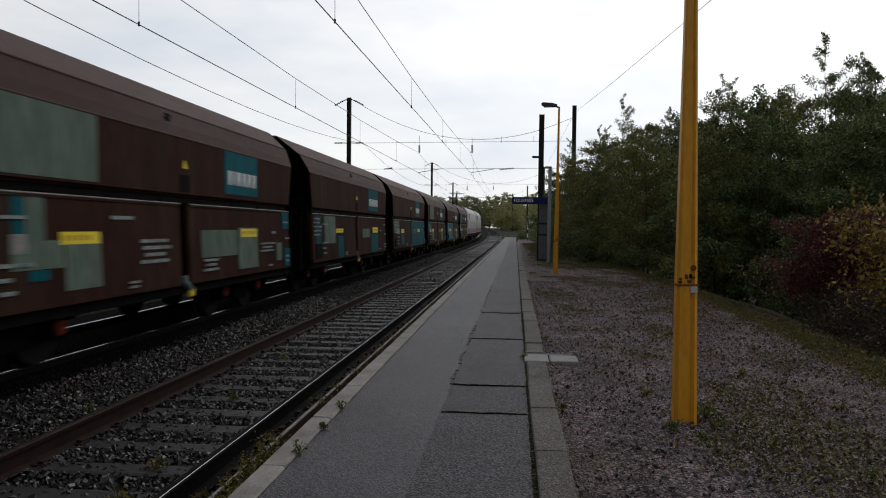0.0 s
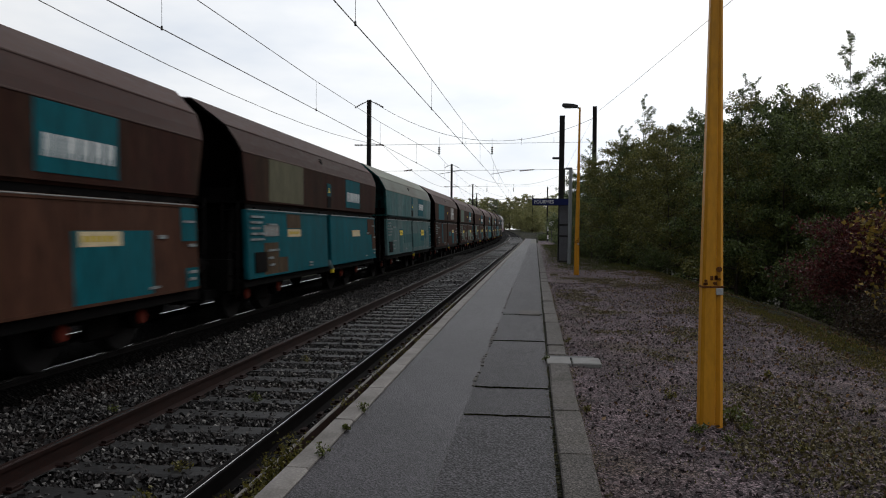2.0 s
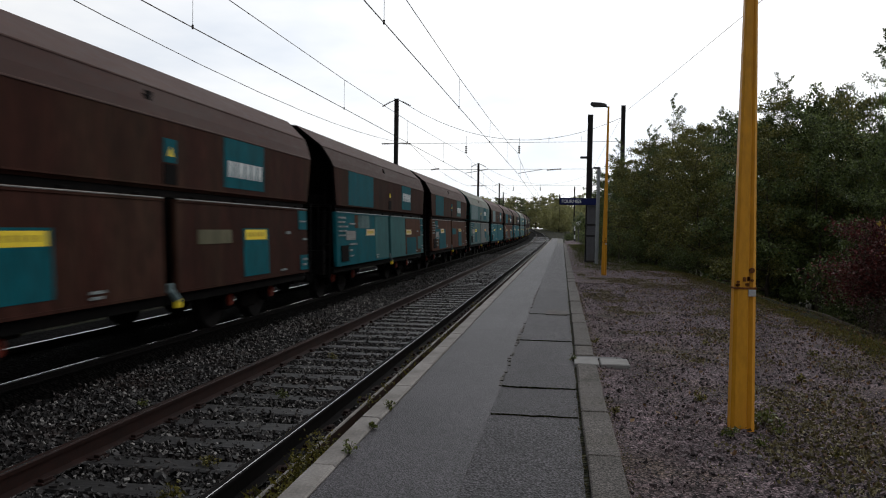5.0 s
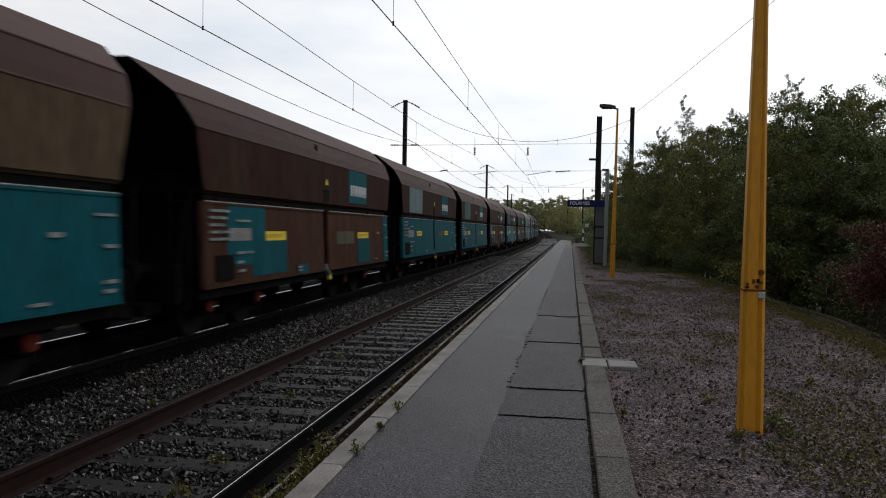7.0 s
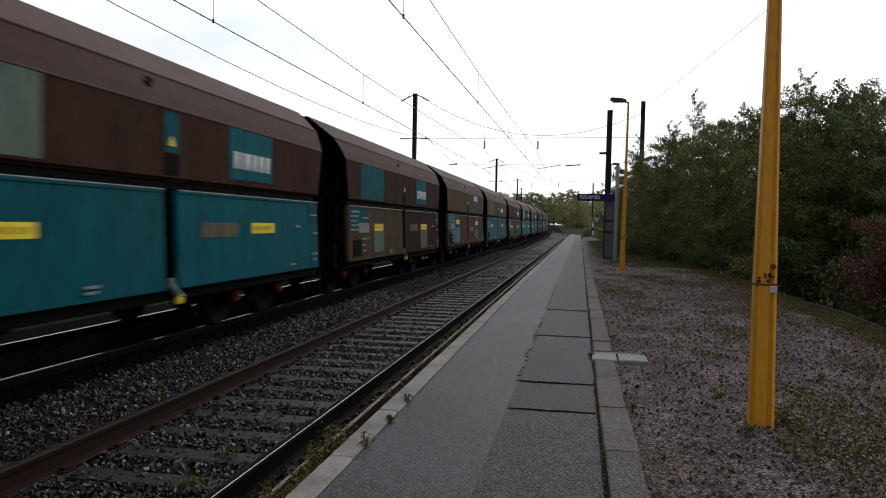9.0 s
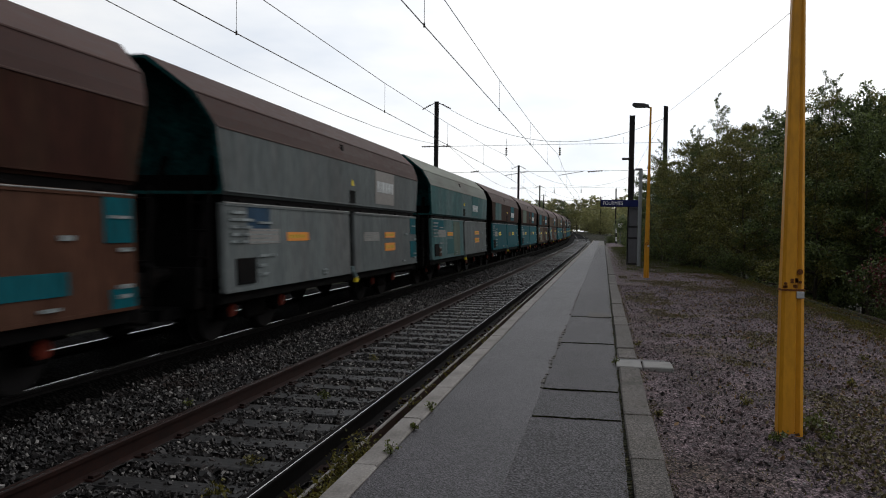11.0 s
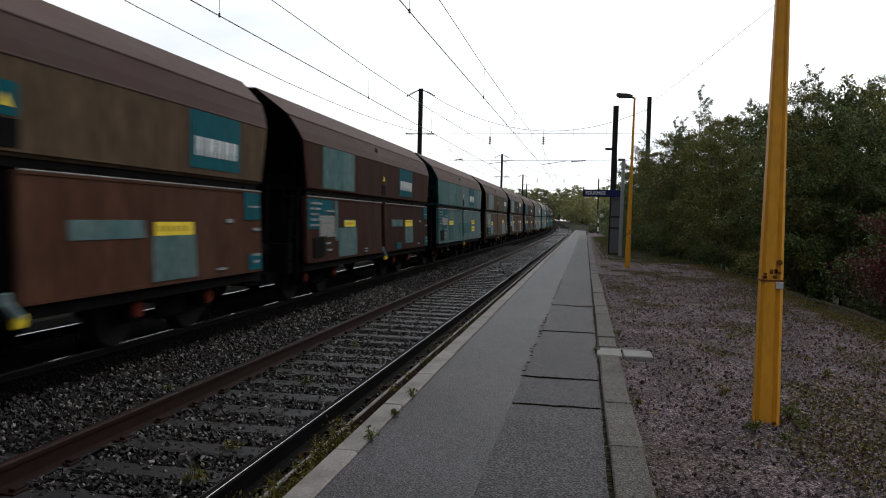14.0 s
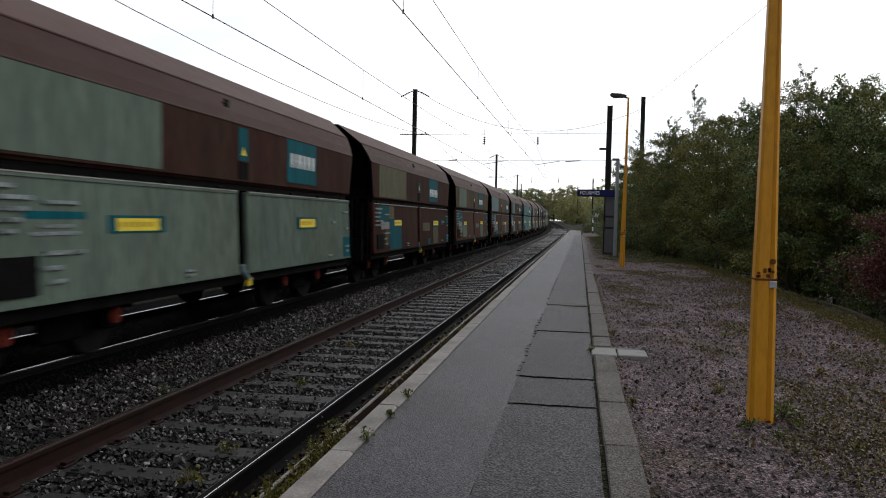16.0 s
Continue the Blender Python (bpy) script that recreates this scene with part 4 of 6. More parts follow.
def lines(name, rows, mat, proud=0.012):
    """Rows of small bars in place of writing: y0, y1, z0, z1."""
    bm = bmesh.new()
    for y0, y1, z0, z1 in rows:
        x = side_at((z0 + z1) / 2)
        box(bm, x - 0.01, x + proud, y0, y1, z0, z1)
    return bm_mesh(name, bm, mat)


LETTER_W = (0.11, 0.07, 0.17, 0.13, 0.15, 0.13)
LETTER_Z = {"lo": 2.36, "mid": 2.46, "hi": 2.66}


def letter_block(w, z0):
    """One plain white shape of the operator's mark, slanted and notched at the foot."""
    bm = bmesh.new()
    z1 = z0 + 0.24
    pts = [(0, z0), (w * 0.35, z0), (w * 0.42, z0 + 0.07), (w * 0.62, z0 + 0.07), (w * 0.62, z0), (w, z0), (w + 0.02, z1), (0.02, z1)]
    face = bm.faces.new([bm.verts.new((side_at(z) + 0.016, y, z)) for y, z in pts])
    back = bmesh.ops.extrude_face_region(bm, geom=[face])
    for v in back["geom"]:
        if isinstance(v, bmesh.types.BMVert):
            v.co.x -= 0.03
    return bm_mesh("letter_shape", bm, LOGO_WHITE)


def wheel_mesh():
    bm = bmesh.new()
    rod(bm, (-0.065, 0, 0), (0.065, 0, 0), 0.46, sides=20)
    rod(bm, (-0.085, 0, 0), (-0.060, 0, 0), 0.495, sides=20)
    rod(bm, (0.05, 0, 0), (0.09, 0, 0), 0.20, sides=14)
    return bm_mesh("wheel", bm, WHEEL_STEEL)


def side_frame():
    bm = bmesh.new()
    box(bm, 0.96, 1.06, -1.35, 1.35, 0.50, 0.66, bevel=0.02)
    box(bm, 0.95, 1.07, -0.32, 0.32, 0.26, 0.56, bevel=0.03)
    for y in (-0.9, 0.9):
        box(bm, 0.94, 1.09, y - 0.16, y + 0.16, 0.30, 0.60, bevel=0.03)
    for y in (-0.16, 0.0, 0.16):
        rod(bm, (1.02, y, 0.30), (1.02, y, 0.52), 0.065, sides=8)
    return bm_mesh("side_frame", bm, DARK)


def mirrored(me):
    c = me.copy()
    c.transform(Matrix.Diagonal((-1, 1, 1, 1)))
    c.flip_normals()
    return c


def bogie(parent, y):
    frame_near = cached("frame", side_frame)
    frame_far = cached("frame_far", lambda: mirrored(CACHE["frame"]))
    b = child("bogie", cached("bolster", lambda: bm_mesh("bogie", boxes((-0.95, 0.95, -0.2, 0.2, 0.45, 0.72), (-0.9, 0.9, -0.97, -0.83, 0.40, 0.53), (-0.9, 0.9, 0.83, 0.97, 0.40, 0.53)), DARK)), parent, "near-black bogie", pose(0, y, 0))
    child("side_frame", frame_near, b)
    child("side_frame", frame_far, b)
    for wy in (-0.9, 0.9):
        for x, turn in ((0.7525, 0), (-0.7525, 180)):
            child("wheel", cached("wheel", wheel_mesh), b, "worn steel wheel", pose(x, wy, 0.46, 0, 0, turn))
        child("axle_cover", cached("axle", lambda: bm_mesh("axle_cover", rods(((1.08, 0, 0.45), (1.13, 0, 0.45), 0.105, 0.09), sides=14), AXLE_RED)), b, "orange-red axle box cover", pose(0, wy, 0))


def door_panel(y0, y1, paint):
    """A lower side flap with a folded rim, slightly leaning outwards to its foot."""
    bm = bmesh.new()
    pts = [(0.76, 1.50), (1.97, 1.446)]
    o = [bm.verts.new((x, y, z)) for y in (y0, y1) for z, x in pts]
    i = [bm.verts.new((x - 0.09, y, z)) for y in (y0, y1) for z, x in pts]
    bm.faces.new((o[0], o[2], o[3], o[1]))
    bm.faces.new((i[0], i[1], i[3], i[2]))
    for p, q in ((0, 1), (1, 3), (3, 2), (2, 0)):
        bm.faces.new((o[p], o[q], i[q], i[p]))
    bmesh.ops.bevel(bm, geom=bm.edges[:], offset=0.018, segments=1, affect="EDGES")
    box(bm, 1.435, 1.462, y0 + 0.02, y1 - 0.02, 1.935, 1.985)
    box(bm, 1.492, 1.512, y0 + 0.02, y1 - 0.02, 0.765, 0.80)
    return bm_mesh("side_flap", bm, PAINT[paint])


def end_frame(s):
    bm = bmesh.new()
    e = s * (HALF + 0.32)
    box(bm, -1.30, 1.30, e - 0.09, e + 0.09, 0.60, 1.12)
    box(bm, -1.10, 1.10, min(e, s * (PITCH / 2 - 0.12)), max(e, s * (PITCH / 2 - 0.12)), 0.48, 0.62)
    for x in (-1.25, -0.45, 0.45, 1.25):
        rod(bm, (x, e, 1.05), (x * 0.9, s * (HALF - 0.35), 2.6), 0.045, sides=6)
    for x in (-0.88, 0.88):
        rod(bm, (x, e, 1.03), (x, s * (PITCH / 2 - 0.10), 1.03), 0.085, sides=10)
        rod(bm, (x, s * (PITCH / 2 - 0.10), 1.03), (x, s * (PITCH / 2 - 0.03), 1.03), 0.20, sides=12)
    box(bm, -0.1, 0.1, min(e, s * PITCH / 2), max(e, s * PITCH / 2), 0.95, 1.05)
    for z in (0.55, 0.85, 1.25, 1.6, 1.95):
        rod(bm, (1.15, e, z), (1.42, e, z), 0.016, sides=5)
    for x in (1.15, 1.42):
        rod(bm, (x, e, 0.5), (x, e, 2.1), 0.02, sides=5)
    return bm_mesh("end_frame", bm, DARK)


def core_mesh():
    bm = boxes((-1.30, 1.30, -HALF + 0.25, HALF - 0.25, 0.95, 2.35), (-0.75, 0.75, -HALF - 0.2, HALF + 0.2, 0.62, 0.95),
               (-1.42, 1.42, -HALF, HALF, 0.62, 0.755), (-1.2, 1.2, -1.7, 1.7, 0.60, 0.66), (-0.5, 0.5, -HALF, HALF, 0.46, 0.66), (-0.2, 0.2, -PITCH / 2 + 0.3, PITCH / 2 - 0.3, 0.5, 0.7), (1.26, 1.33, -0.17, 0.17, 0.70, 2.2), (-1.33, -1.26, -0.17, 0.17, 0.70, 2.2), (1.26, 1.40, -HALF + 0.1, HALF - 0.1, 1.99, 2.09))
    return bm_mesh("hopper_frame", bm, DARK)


def lever_mesh():
    bm = boxes((1.44, 1.51, -0.07, 0.02, 0.78, 0.90), bevel=0.01)
    rod(bm, (1.48, -0.02, 0.82), (1.52, 0.12, 0.66), 0.045, sides=6)
    return bm_mesh("valve_lever", bm, PAINT["blue"])


# paint schemes, wagon by wagon from the locomotives back
LIVERY = {}
WORDS = {"brown": "brown", "light": "pale green", "olive": "olive brown", "grey": "dusty grey", "rust": "red-brown", "teal": "teal", "sage": "sage green", "blue": "light blue-grey", "khaki": "khaki", "aqua": "blue-green", "navy": "dull blue", None: ""}


def livery(place, upper, roof, field, mark, rear, front, *patches):
    """One wagon's paint: upper side, roof, large field (colour, y0, y1), mark plate (y0, y1, height of the letters), rear and
    front flap, then patches (colour, y0, y1, z0, z1); Y, C and O are yellow, cream and orange labels, G a table, S small print."""
    LIVERY[place] = (upper, roof, field, mark, rear, front, patches)


def usual(place, upper, roof, field, rear, front, rear_field, label_field):
    """A wagon with the commonest arrangement of fields and labels."""
    rows = []
    if rear_field:
        rows.append((rear_field, -5.3, -3.8, 1.45, 1.94))
    rows.append(("G", -4.6, -3.75, 1.38, 1.6))
    if label_field:
        rows += [(label_field, -3.3, -2.35, 0.9, 1.6), (label_field, 2.3, 3.35, 0.85, 1.6)]
    rows += [("Y", -3.25, -2.42, 1.42, 1.57), ("khaki", 0.75, 1.85, 1.38, 1.58), ("Y", 2.38, 3.25, 1.42, 1.58), ("teal", 4.9, 5.36, 1.58, 1.94), ("teal", 4.95, 5.36, 0.82, 1.1)]
    livery(place, upper, roof, (field, -4.45, -2.35) if field else None, (1.6, 3.15, "lo"), rear, front, *rows)


usual(-4, "brown", "brown", "teal", "brown", "brown", "teal", "teal")
usual(-3, "brown", "brown", None, "teal", "brown", "teal", "sage")
usual(-2, "brown", "brown", "sage", "brown", "brown", "teal", "sage")
usual(-1, "brown", "brown", None, "brown", "teal", "sage", "teal")
usual(10, "brown", "brown", None, "brown", "brown", "teal", "teal")
usual(11, "brown", "brown", "light", "teal", "teal", None, None)
usual(12, "brown", "brown", "blue", "teal", "teal", None, None)
usual(16, "brown", "brown", "teal", "olive", "brown", "teal", "sage")
usual(17, "brown", "brown", "sage", "teal", "teal", None, None)
usual(18, "brown", "brown", "light", "teal", "teal", None, None)
usual(30, "brown", "brown", None, "brown", "teal", "sage", "teal")
usual(31, "brown", "brown", "sage", "brown", "brown", "teal", "teal")
livery(0, "brown", "brown", None, (1.91, 3.75, "lo"), "brown", "brown", ("teal", -5.07, -4.55, 0.96, 1.94), ("sage", -4.16, -2.94, 1.21, 1.94), ("teal", -2.64, -1.95, 0.8, 1.4), ("Y", -2.88, -1.98, 1.49, 1.6), ("sage", 0.94, 2.16, 1.31, 1.6), ("Y", 2.75, 3.72, 1.46, 1.64), ("teal", 2.39, 3.69, 0.8, 1.42))
livery(1, "brown", "brown", ("sage", -4.7, -2.48), (1.63, 3.31, "lo"), "brown", "brown", ("teal", -4.08, -3.9, 1.53, 1.94), ("sage", -3.87, -3.54, 1.46, 1.94), ("sage", -4.12, -3.21, 1.18, 1.48), ("sage", -3.18, -2.43, 0.92, 1.54), ("Y", -3.26, -2.45, 1.43, 1.57), ("G", -4.11, -3.87, 1.35, 1.55), ("teal", -3.84, -3.5, 1.06, 1.17), ("S", -2.16, -1.54, 1.7, 1.79), ("S", -1.44, -0.52, 1.12, 1.49), ("sage", 0.58, 2.18, 1.14, 1.58), ("sage", 2.24, 3.27, 0.88, 1.62), ("Y", 2.38, 3.24, 1.45, 1.6), ("teal", 4.89, 5.36, 1.6, 1.94), ("sage", 4.45, 4.79, 0.95, 1.31), ("S", 3.43, 4.35, 1.14, 1.35), ("S", 0.62, 1.29, 0.91, 1.14), ("teal", 4.98, 5.36, 0.81, 1.18))
livery(2, "brown", "brown", ("teal", -4.11, -1.61), (1.66, 3.24, "wave"), "brown", "brown", ("teal", -2.61, -2.19, 0.93, 1.94), ("teal", 0.75, 1.86, 1.28, 1.51), ("teal", 2.41, 3.31, 0.81, 1.51), ("C", 2.38, 3.33, 1.44, 1.62), ("teal", 5.02, 5.36, 0.81, 1.27), ("S", 4.99, 5.36, 1.36, 1.75))
livery(3, "light", "light", None, (1.61, 3.08, "mid"), "light", "light", ("aqua", -3.0, -2.36, 0.8, 1.43), ("aqua", -2.06, -0.2, 1.13, 1.45), ("aqua", 0.2, 3.23, 0.93, 1.47), ("teal", -2.98, -2.26, 1.4, 1.65), ("Y", -2.95, -2.32, 1.42, 1.6), ("teal", 2.31, 3.26, 1.15, 1.63), ("Y", 2.38, 3.26, 1.38, 1.61), ("teal", 3.65, 3.96, 1.24, 1.55), ("teal", 4.92, 5.31, 0.85, 1.8))
livery(4, "brown", "brown", ("khaki", -4.27, -2.11), (1.67, 3.31, "lo"), "teal", "teal", ("olive", -3.21, -2.31, 1.65, 1.94), ("olive", -4.59, -3.79, 0.8, 1.38), ("olive", -3.76, -3.25, 0.8, 1.09), ("C", -3.18, -2.32, 1.48, 1.63), ("G", -4.57, -3.76, 1.5, 1.7), ("rust", 4.34, 5.28, 1.48, 1.94), ("rust", 4.94, 5.36, 1.05, 1.48), ("C", 2.38, 3.27, 1.44, 1.61))
livery(5, "brown", "brown", ("teal", -3.95, -1.68), (1.64, 3.22, "lo"), "rust", "rust", ("teal", -3.31, -2.3, 0.82, 1.44), ("teal", 2.26, 4.02, 0.8, 1.61), ("C", -3.22, -2.3, 1.42, 1.58), ("C", 2.38, 3.27, 1.43, 1.6), ("teal", 4.88, 5.36, 1.46, 1.94), ("teal", 4.98, 5.36, 0.8, 1.08), ("S", -1.7, -1.41, 0.8, 0.92))
livery(6, "brown", "brown", ("blue", -4.33, -2.23), (1.81, 3.32, "mid"), "teal", "teal", ("Y", -3.25, -2.41, 1.48, 1.61), ("Y", 2.38, 3.22, 1.53, 1.67), ("S", -4.01, -3.64, 1.46, 1.61), ("S", -3.58, -3.26, 1.09, 1.22))
livery(7, "light", "light", ("blue", -4.97, -1.75), (1.74, 3.17, "mid"), "light", "grey", ("teal", -4.96, -3.82, 1.6, 1.94), ("teal", -3.23, -2.19, 0.87, 1.61), ("Y", -3.21, -2.29, 1.44, 1.59), ("G", -4.51, -3.45, 1.36, 1.6), ("teal", 2.37, 3.13, 1.06, 1.52), ("O", 2.38, 3.17, 1.47, 1.61), ("aqua", 4.23, 5.29, 0.8, 1.23), ("aqua", 3.16, 4.18, 0.82, 1.43))
livery(8, "brown", "brown", ("teal", -4.5, -2.43), (1.73, 3.11, "lo"), "rust", "rust", ("teal", -4.6, -3.89, 1.64, 1.94), ("teal", -4.57, -3.73, 1.2, 1.62), ("teal", -3.69, -1.89, 0.8, 1.61), ("C", -3.19, -2.33, 1.44, 1.61), ("G", -4.5, -3.73, 1.28, 1.49), ("olive", -4.22, -3.83, 0.92, 1.2), ("teal", 0.24, 1.47, 1.36, 1.63), ("teal", 2.26, 3.37, 0.8, 1.48), ("C", 2.38, 3.35, 1.48, 1.62))
livery(9, "brown", "brown", ("teal", -4.43, -2.01), (1.71, 3.13, "mid"), "teal", "aqua", ("rust", -3.85, -3.55, 1.62, 1.94), ("light", -3.53, -2.41, 1.61, 1.94), ("aqua", -1.79, -0.2, 0.8, 1.94), ("C", -2.74, -1.86, 1.43, 1.59), ("G", -4.63, -3.82, 1.34, 1.55), ("rust", 2.27, 4.85, 0.8, 1.94), ("teal", 2.44, 4.04, 0.8, 1.33), ("aqua", 4.37, 4.9, 0.93, 1.35), ("teal", 5.02, 5.36, 1.52, 1.94), ("C", 2.38, 3.21, 1.42, 1.58))
livery(13, "brown", "brown", None, (1.63, 3.17, "lo"), "rust", "rust", ("teal", -4.66, -3.23, 1.05, 1.94), ("teal", -3.79, -2.28, 0.86, 1.45), ("Y", -3.22, -2.31, 1.41, 1.56), ("G", -4.61, -3.82, 1.42, 1.61), ("teal", -1.75, -1.15, 0.8, 0.96), ("khaki", 0.7, 2.06, 1.29, 1.56), ("Y", 2.38, 3.33, 1.4, 1.54), ("teal", 2.37, 3.44, 0.83, 1.4), ("teal", 4.89, 5.36, 0.8, 1.94))
livery(14, "olive", "brown", ("khaki", -4.75, -2.65), (1.38, 3.02, "lo"), "teal", "teal", ("Y", -3.59, -2.77, 1.49, 1.62), ("Y", 2.38, 3.21, 1.5, 1.63), ("S", -2.04, -1.81, 0.85, 0.97), ("S", -4.88, -4.06, 1.44, 1.68))
livery(15, "olive", "brown", None, (1.6, 3.13, "hi"), "rust", "rust", ("teal", -5.36, -4.76, 1.4, 1.94), ("light", -4.73, -3.52, 1.31, 1.94), ("teal", -4.69, -3.86, 1.64, 1.72), ("light", -3.9, -2.39, 0.86, 1.48), ("teal", -3.49, -2.35, 1.47, 1.94), ("G", -4.69, -3.91, 1.45, 1.62), ("teal", -4.71, -3.89, 1.09, 1.31), ("S", -4.22, -3.94, 0.91, 1.06), ("Y", -3.33, -2.5, 1.62, 1.77), ("teal", -1.86, -1.45, 0.8, 0.97), ("light", 0.63, 1.75, 1.29, 1.5), ("teal", 2.29, 3.26, 1.44, 1.94), ("Y", 2.38, 3.27, 1.59, 1.74), ("light", 2.25, 3.21, 0.92, 1.37), ("teal", 4.83, 5.36, 1.49, 1.68), ("aqua", 4.79, 5.36, 0.8, 1.3))
livery(19, "light", "light", None, (1.7, 3.13, "lo"), "light", "grey", ("teal", -5.2, -3.66, 1.66, 1.94), ("aqua", -3.13, -2.02, 0.88, 1.35), ("sage", -2.03, -0.87, 0.8, 1.94), ("G", -4.49, -3.38, 1.42, 1.64), ("O", -3.08, -2.19, 1.46, 1.58), ("O", 2.38, 3.43, 1.48, 1.62), ("O", 2.36, 3.39, 1.17, 1.35), ("rust", -4.44, -4.12, 0.84, 1.11))
livery(20, "grey", "brown", None, (1.59, 3.14, "mid"), "grey", "grey", ("navy", -4.7, -3.95, 1.42, 1.94), ("G", -4.69, -3.62, 1.41, 1.63), ("O", -3.3, -2.4, 1.44, 1.58), ("G", 0.76, 1.89, 1.39, 1.58), ("O", 2.38, 3.23, 1.45, 1.58), ("O", 2.36, 3.2, 1.15, 1.33), ("teal", 4.78, 5.36, 1.52, 1.94), ("teal", 4.72, 5.33, 0.93, 1.35))
livery(21, "brown", "brown", ("teal", -4.53, -2.34), (1.6, 3.16, "lo"), "brown", "rust", ("grey", -5.36, -4.9, 1.35, 1.94), ("teal", -4.87, -3.59, 1.63, 1.94), ("teal", -3.88, -2.38, 0.89, 1.63), ("G", -4.73, -3.86, 1.35, 1.58), ("Y", -3.29, -2.39, 1.4, 1.57), ("teal", 2.31, 3.31, 0.83, 1.41), ("teal", 3.34, 4.3, 0.99, 1.21), ("Y", 2.38, 3.32, 1.4, 1.56), ("teal", 4.87, 5.36, 1.47, 1.94), ("teal", 4.94, 5.36, 0.8, 1.0))
livery(22, "brown", "brown", ("blue", -4.67, -2.53), (1.51, 3.21, "hi"), "rust", "rust", ("teal", -5.36, -3.85, 1.22, 1.94), ("blue", -3.81, -3.34, 0.89, 1.94), ("blue", -3.31, -2.39, 0.86, 1.4), ("G", -4.74, -3.88, 1.24, 1.58), ("teal", -3.27, -2.36, 1.37, 1.58), ("Y", -3.22, -2.41, 1.4, 1.56), ("light", 0.98, 2.14, 1.4, 1.6), ("teal", 2.29, 3.32, 1.33, 1.61), ("Y", 2.38, 3.25, 1.41, 1.58), ("blue", 2.26, 3.23, 0.8, 1.34), ("teal", 1.62, 2.15, 0.8, 0.98), ("teal", 4.86, 5.32, 0.8, 1.12))
livery(23, "olive", "brown", ("blue", -4.36, -2.21), (3.2, 4.63, "mid"), "olive", "olive", ("blue", -4.64, -3.3, 1.19, 1.94), ("teal", -3.17, -2.24, 1.29, 1.62), ("Y", -3.16, -2.32, 1.35, 1.51), ("blue", -3.29, -2.24, 0.86, 1.32), ("teal", -4.13, -3.37, 0.83, 1.24), ("G", -4.59, -3.75, 1.39, 1.63), ("blue", 2.31, 3.93, 0.8, 1.5), ("Y", 2.38, 3.28, 1.46, 1.61), ("blue", 4.9, 5.36, 0.96, 1.31), ("teal", 4.94, 5.36, 0.8, 0.96))
livery(24, "light", "brown", None, (1.57, 3.12, "lo"), "light", "light", ("teal", -5.36, -3.7, 1.37, 1.94), ("teal", -4.75, -3.85, 1.19, 1.39), ("aqua", -3.39, -2.39, 0.84, 1.44), ("aqua", -0.95, -0.26, 1.03, 1.47), ("aqua", 0.23, 2.12, 1.03, 1.46), ("G", -4.72, -3.72, 1.4, 1.64), ("teal", -3.37, -2.4, 1.38, 1.58), ("Y", -3.33, -2.45, 1.4, 1.55), ("Y", 2.38, 3.22, 1.41, 1.57), ("Y", 2.36, 3.19, 1.1, 1.31))
livery(25, "brown", "brown", ("light", -4.55, -2.49), (1.62, 3.21, "lo"), "brown", "brown", ("teal", -5.36, -4.73, 1.38, 1.94), ("teal", -4.7, -3.91, 1.64, 1.94), ("light", -3.79, -3.61, 1.13, 1.94), ("light", -3.59, -2.32, 0.81, 1.39), ("G", -4.73, -3.84, 1.24, 1.63), ("teal", -3.24, -2.36, 1.39, 1.56), ("Y", -3.2, -2.43, 1.41, 1.54), ("light", 0.84, 2.04, 1.39, 1.57), ("Y", 2.38, 3.26, 1.38, 1.56), ("light", 2.33, 3.29, 0.93, 1.36), ("teal", 1.3, 1.82, 0.8, 0.97), ("teal", 4.83, 5.36, 1.59, 1.94), ("teal", 4.89, 5.32, 0.8, 1.08))
livery(26, "olive", "brown", ("blue", -5.3, -1.71), (3.2, 4.63, "lo"), "brown", "rust", ("teal", -4.45, -3.77, 1.58, 1.94), ("blue", -3.76, -3.25, 0.96, 1.94), ("blue", -3.22, -2.23, 0.99, 1.38), ("teal", -3.19, -2.27, 0.8, 1.04), ("teal", -3.22, -2.24, 1.37, 1.54), ("Y", -3.1, -2.27, 1.39, 1.52), ("G", -4.46, -3.78, 1.37, 1.57), ("light", 0.83, 2.16, 1.33, 1.53), ("Y", 2.38, 3.27, 1.35, 1.51), ("light", 2.32, 3.33, 0.82, 1.35), ("teal", 4.81, 5.36, 1.54, 1.94), ("teal", 4.93, 5.36, 0.8, 1.03))
livery(27, "olive", "brown", ("sage", -4.67, -2.54), (1.6, 3.13, "lo"), "rust", "rust", ("teal", -5.2, -3.67, 1.56, 1.94), ("teal", -5.21, -4.79, 1.34, 1.56), ("sage", -4.75, -3.71, 1.08, 1.54), ("sage", -3.63, -2.4, 0.89, 1.4), ("G", -4.72, -3.97, 1.35, 1.52), ("teal", -3.36, -2.43, 1.37, 1.55), ("Y", -3.31, -2.47, 1.4, 1.53), ("grey", 0.56, 1.68, 1.26, 1.45), ("Y", 2.38, 3.25, 1.41, 1.55), ("sage", 2.25, 3.27, 0.8, 1.4), ("teal", 4.83, 5.36, 1.58, 1.94), ("teal", 4.88, 5.36, 0.8, 1.04))
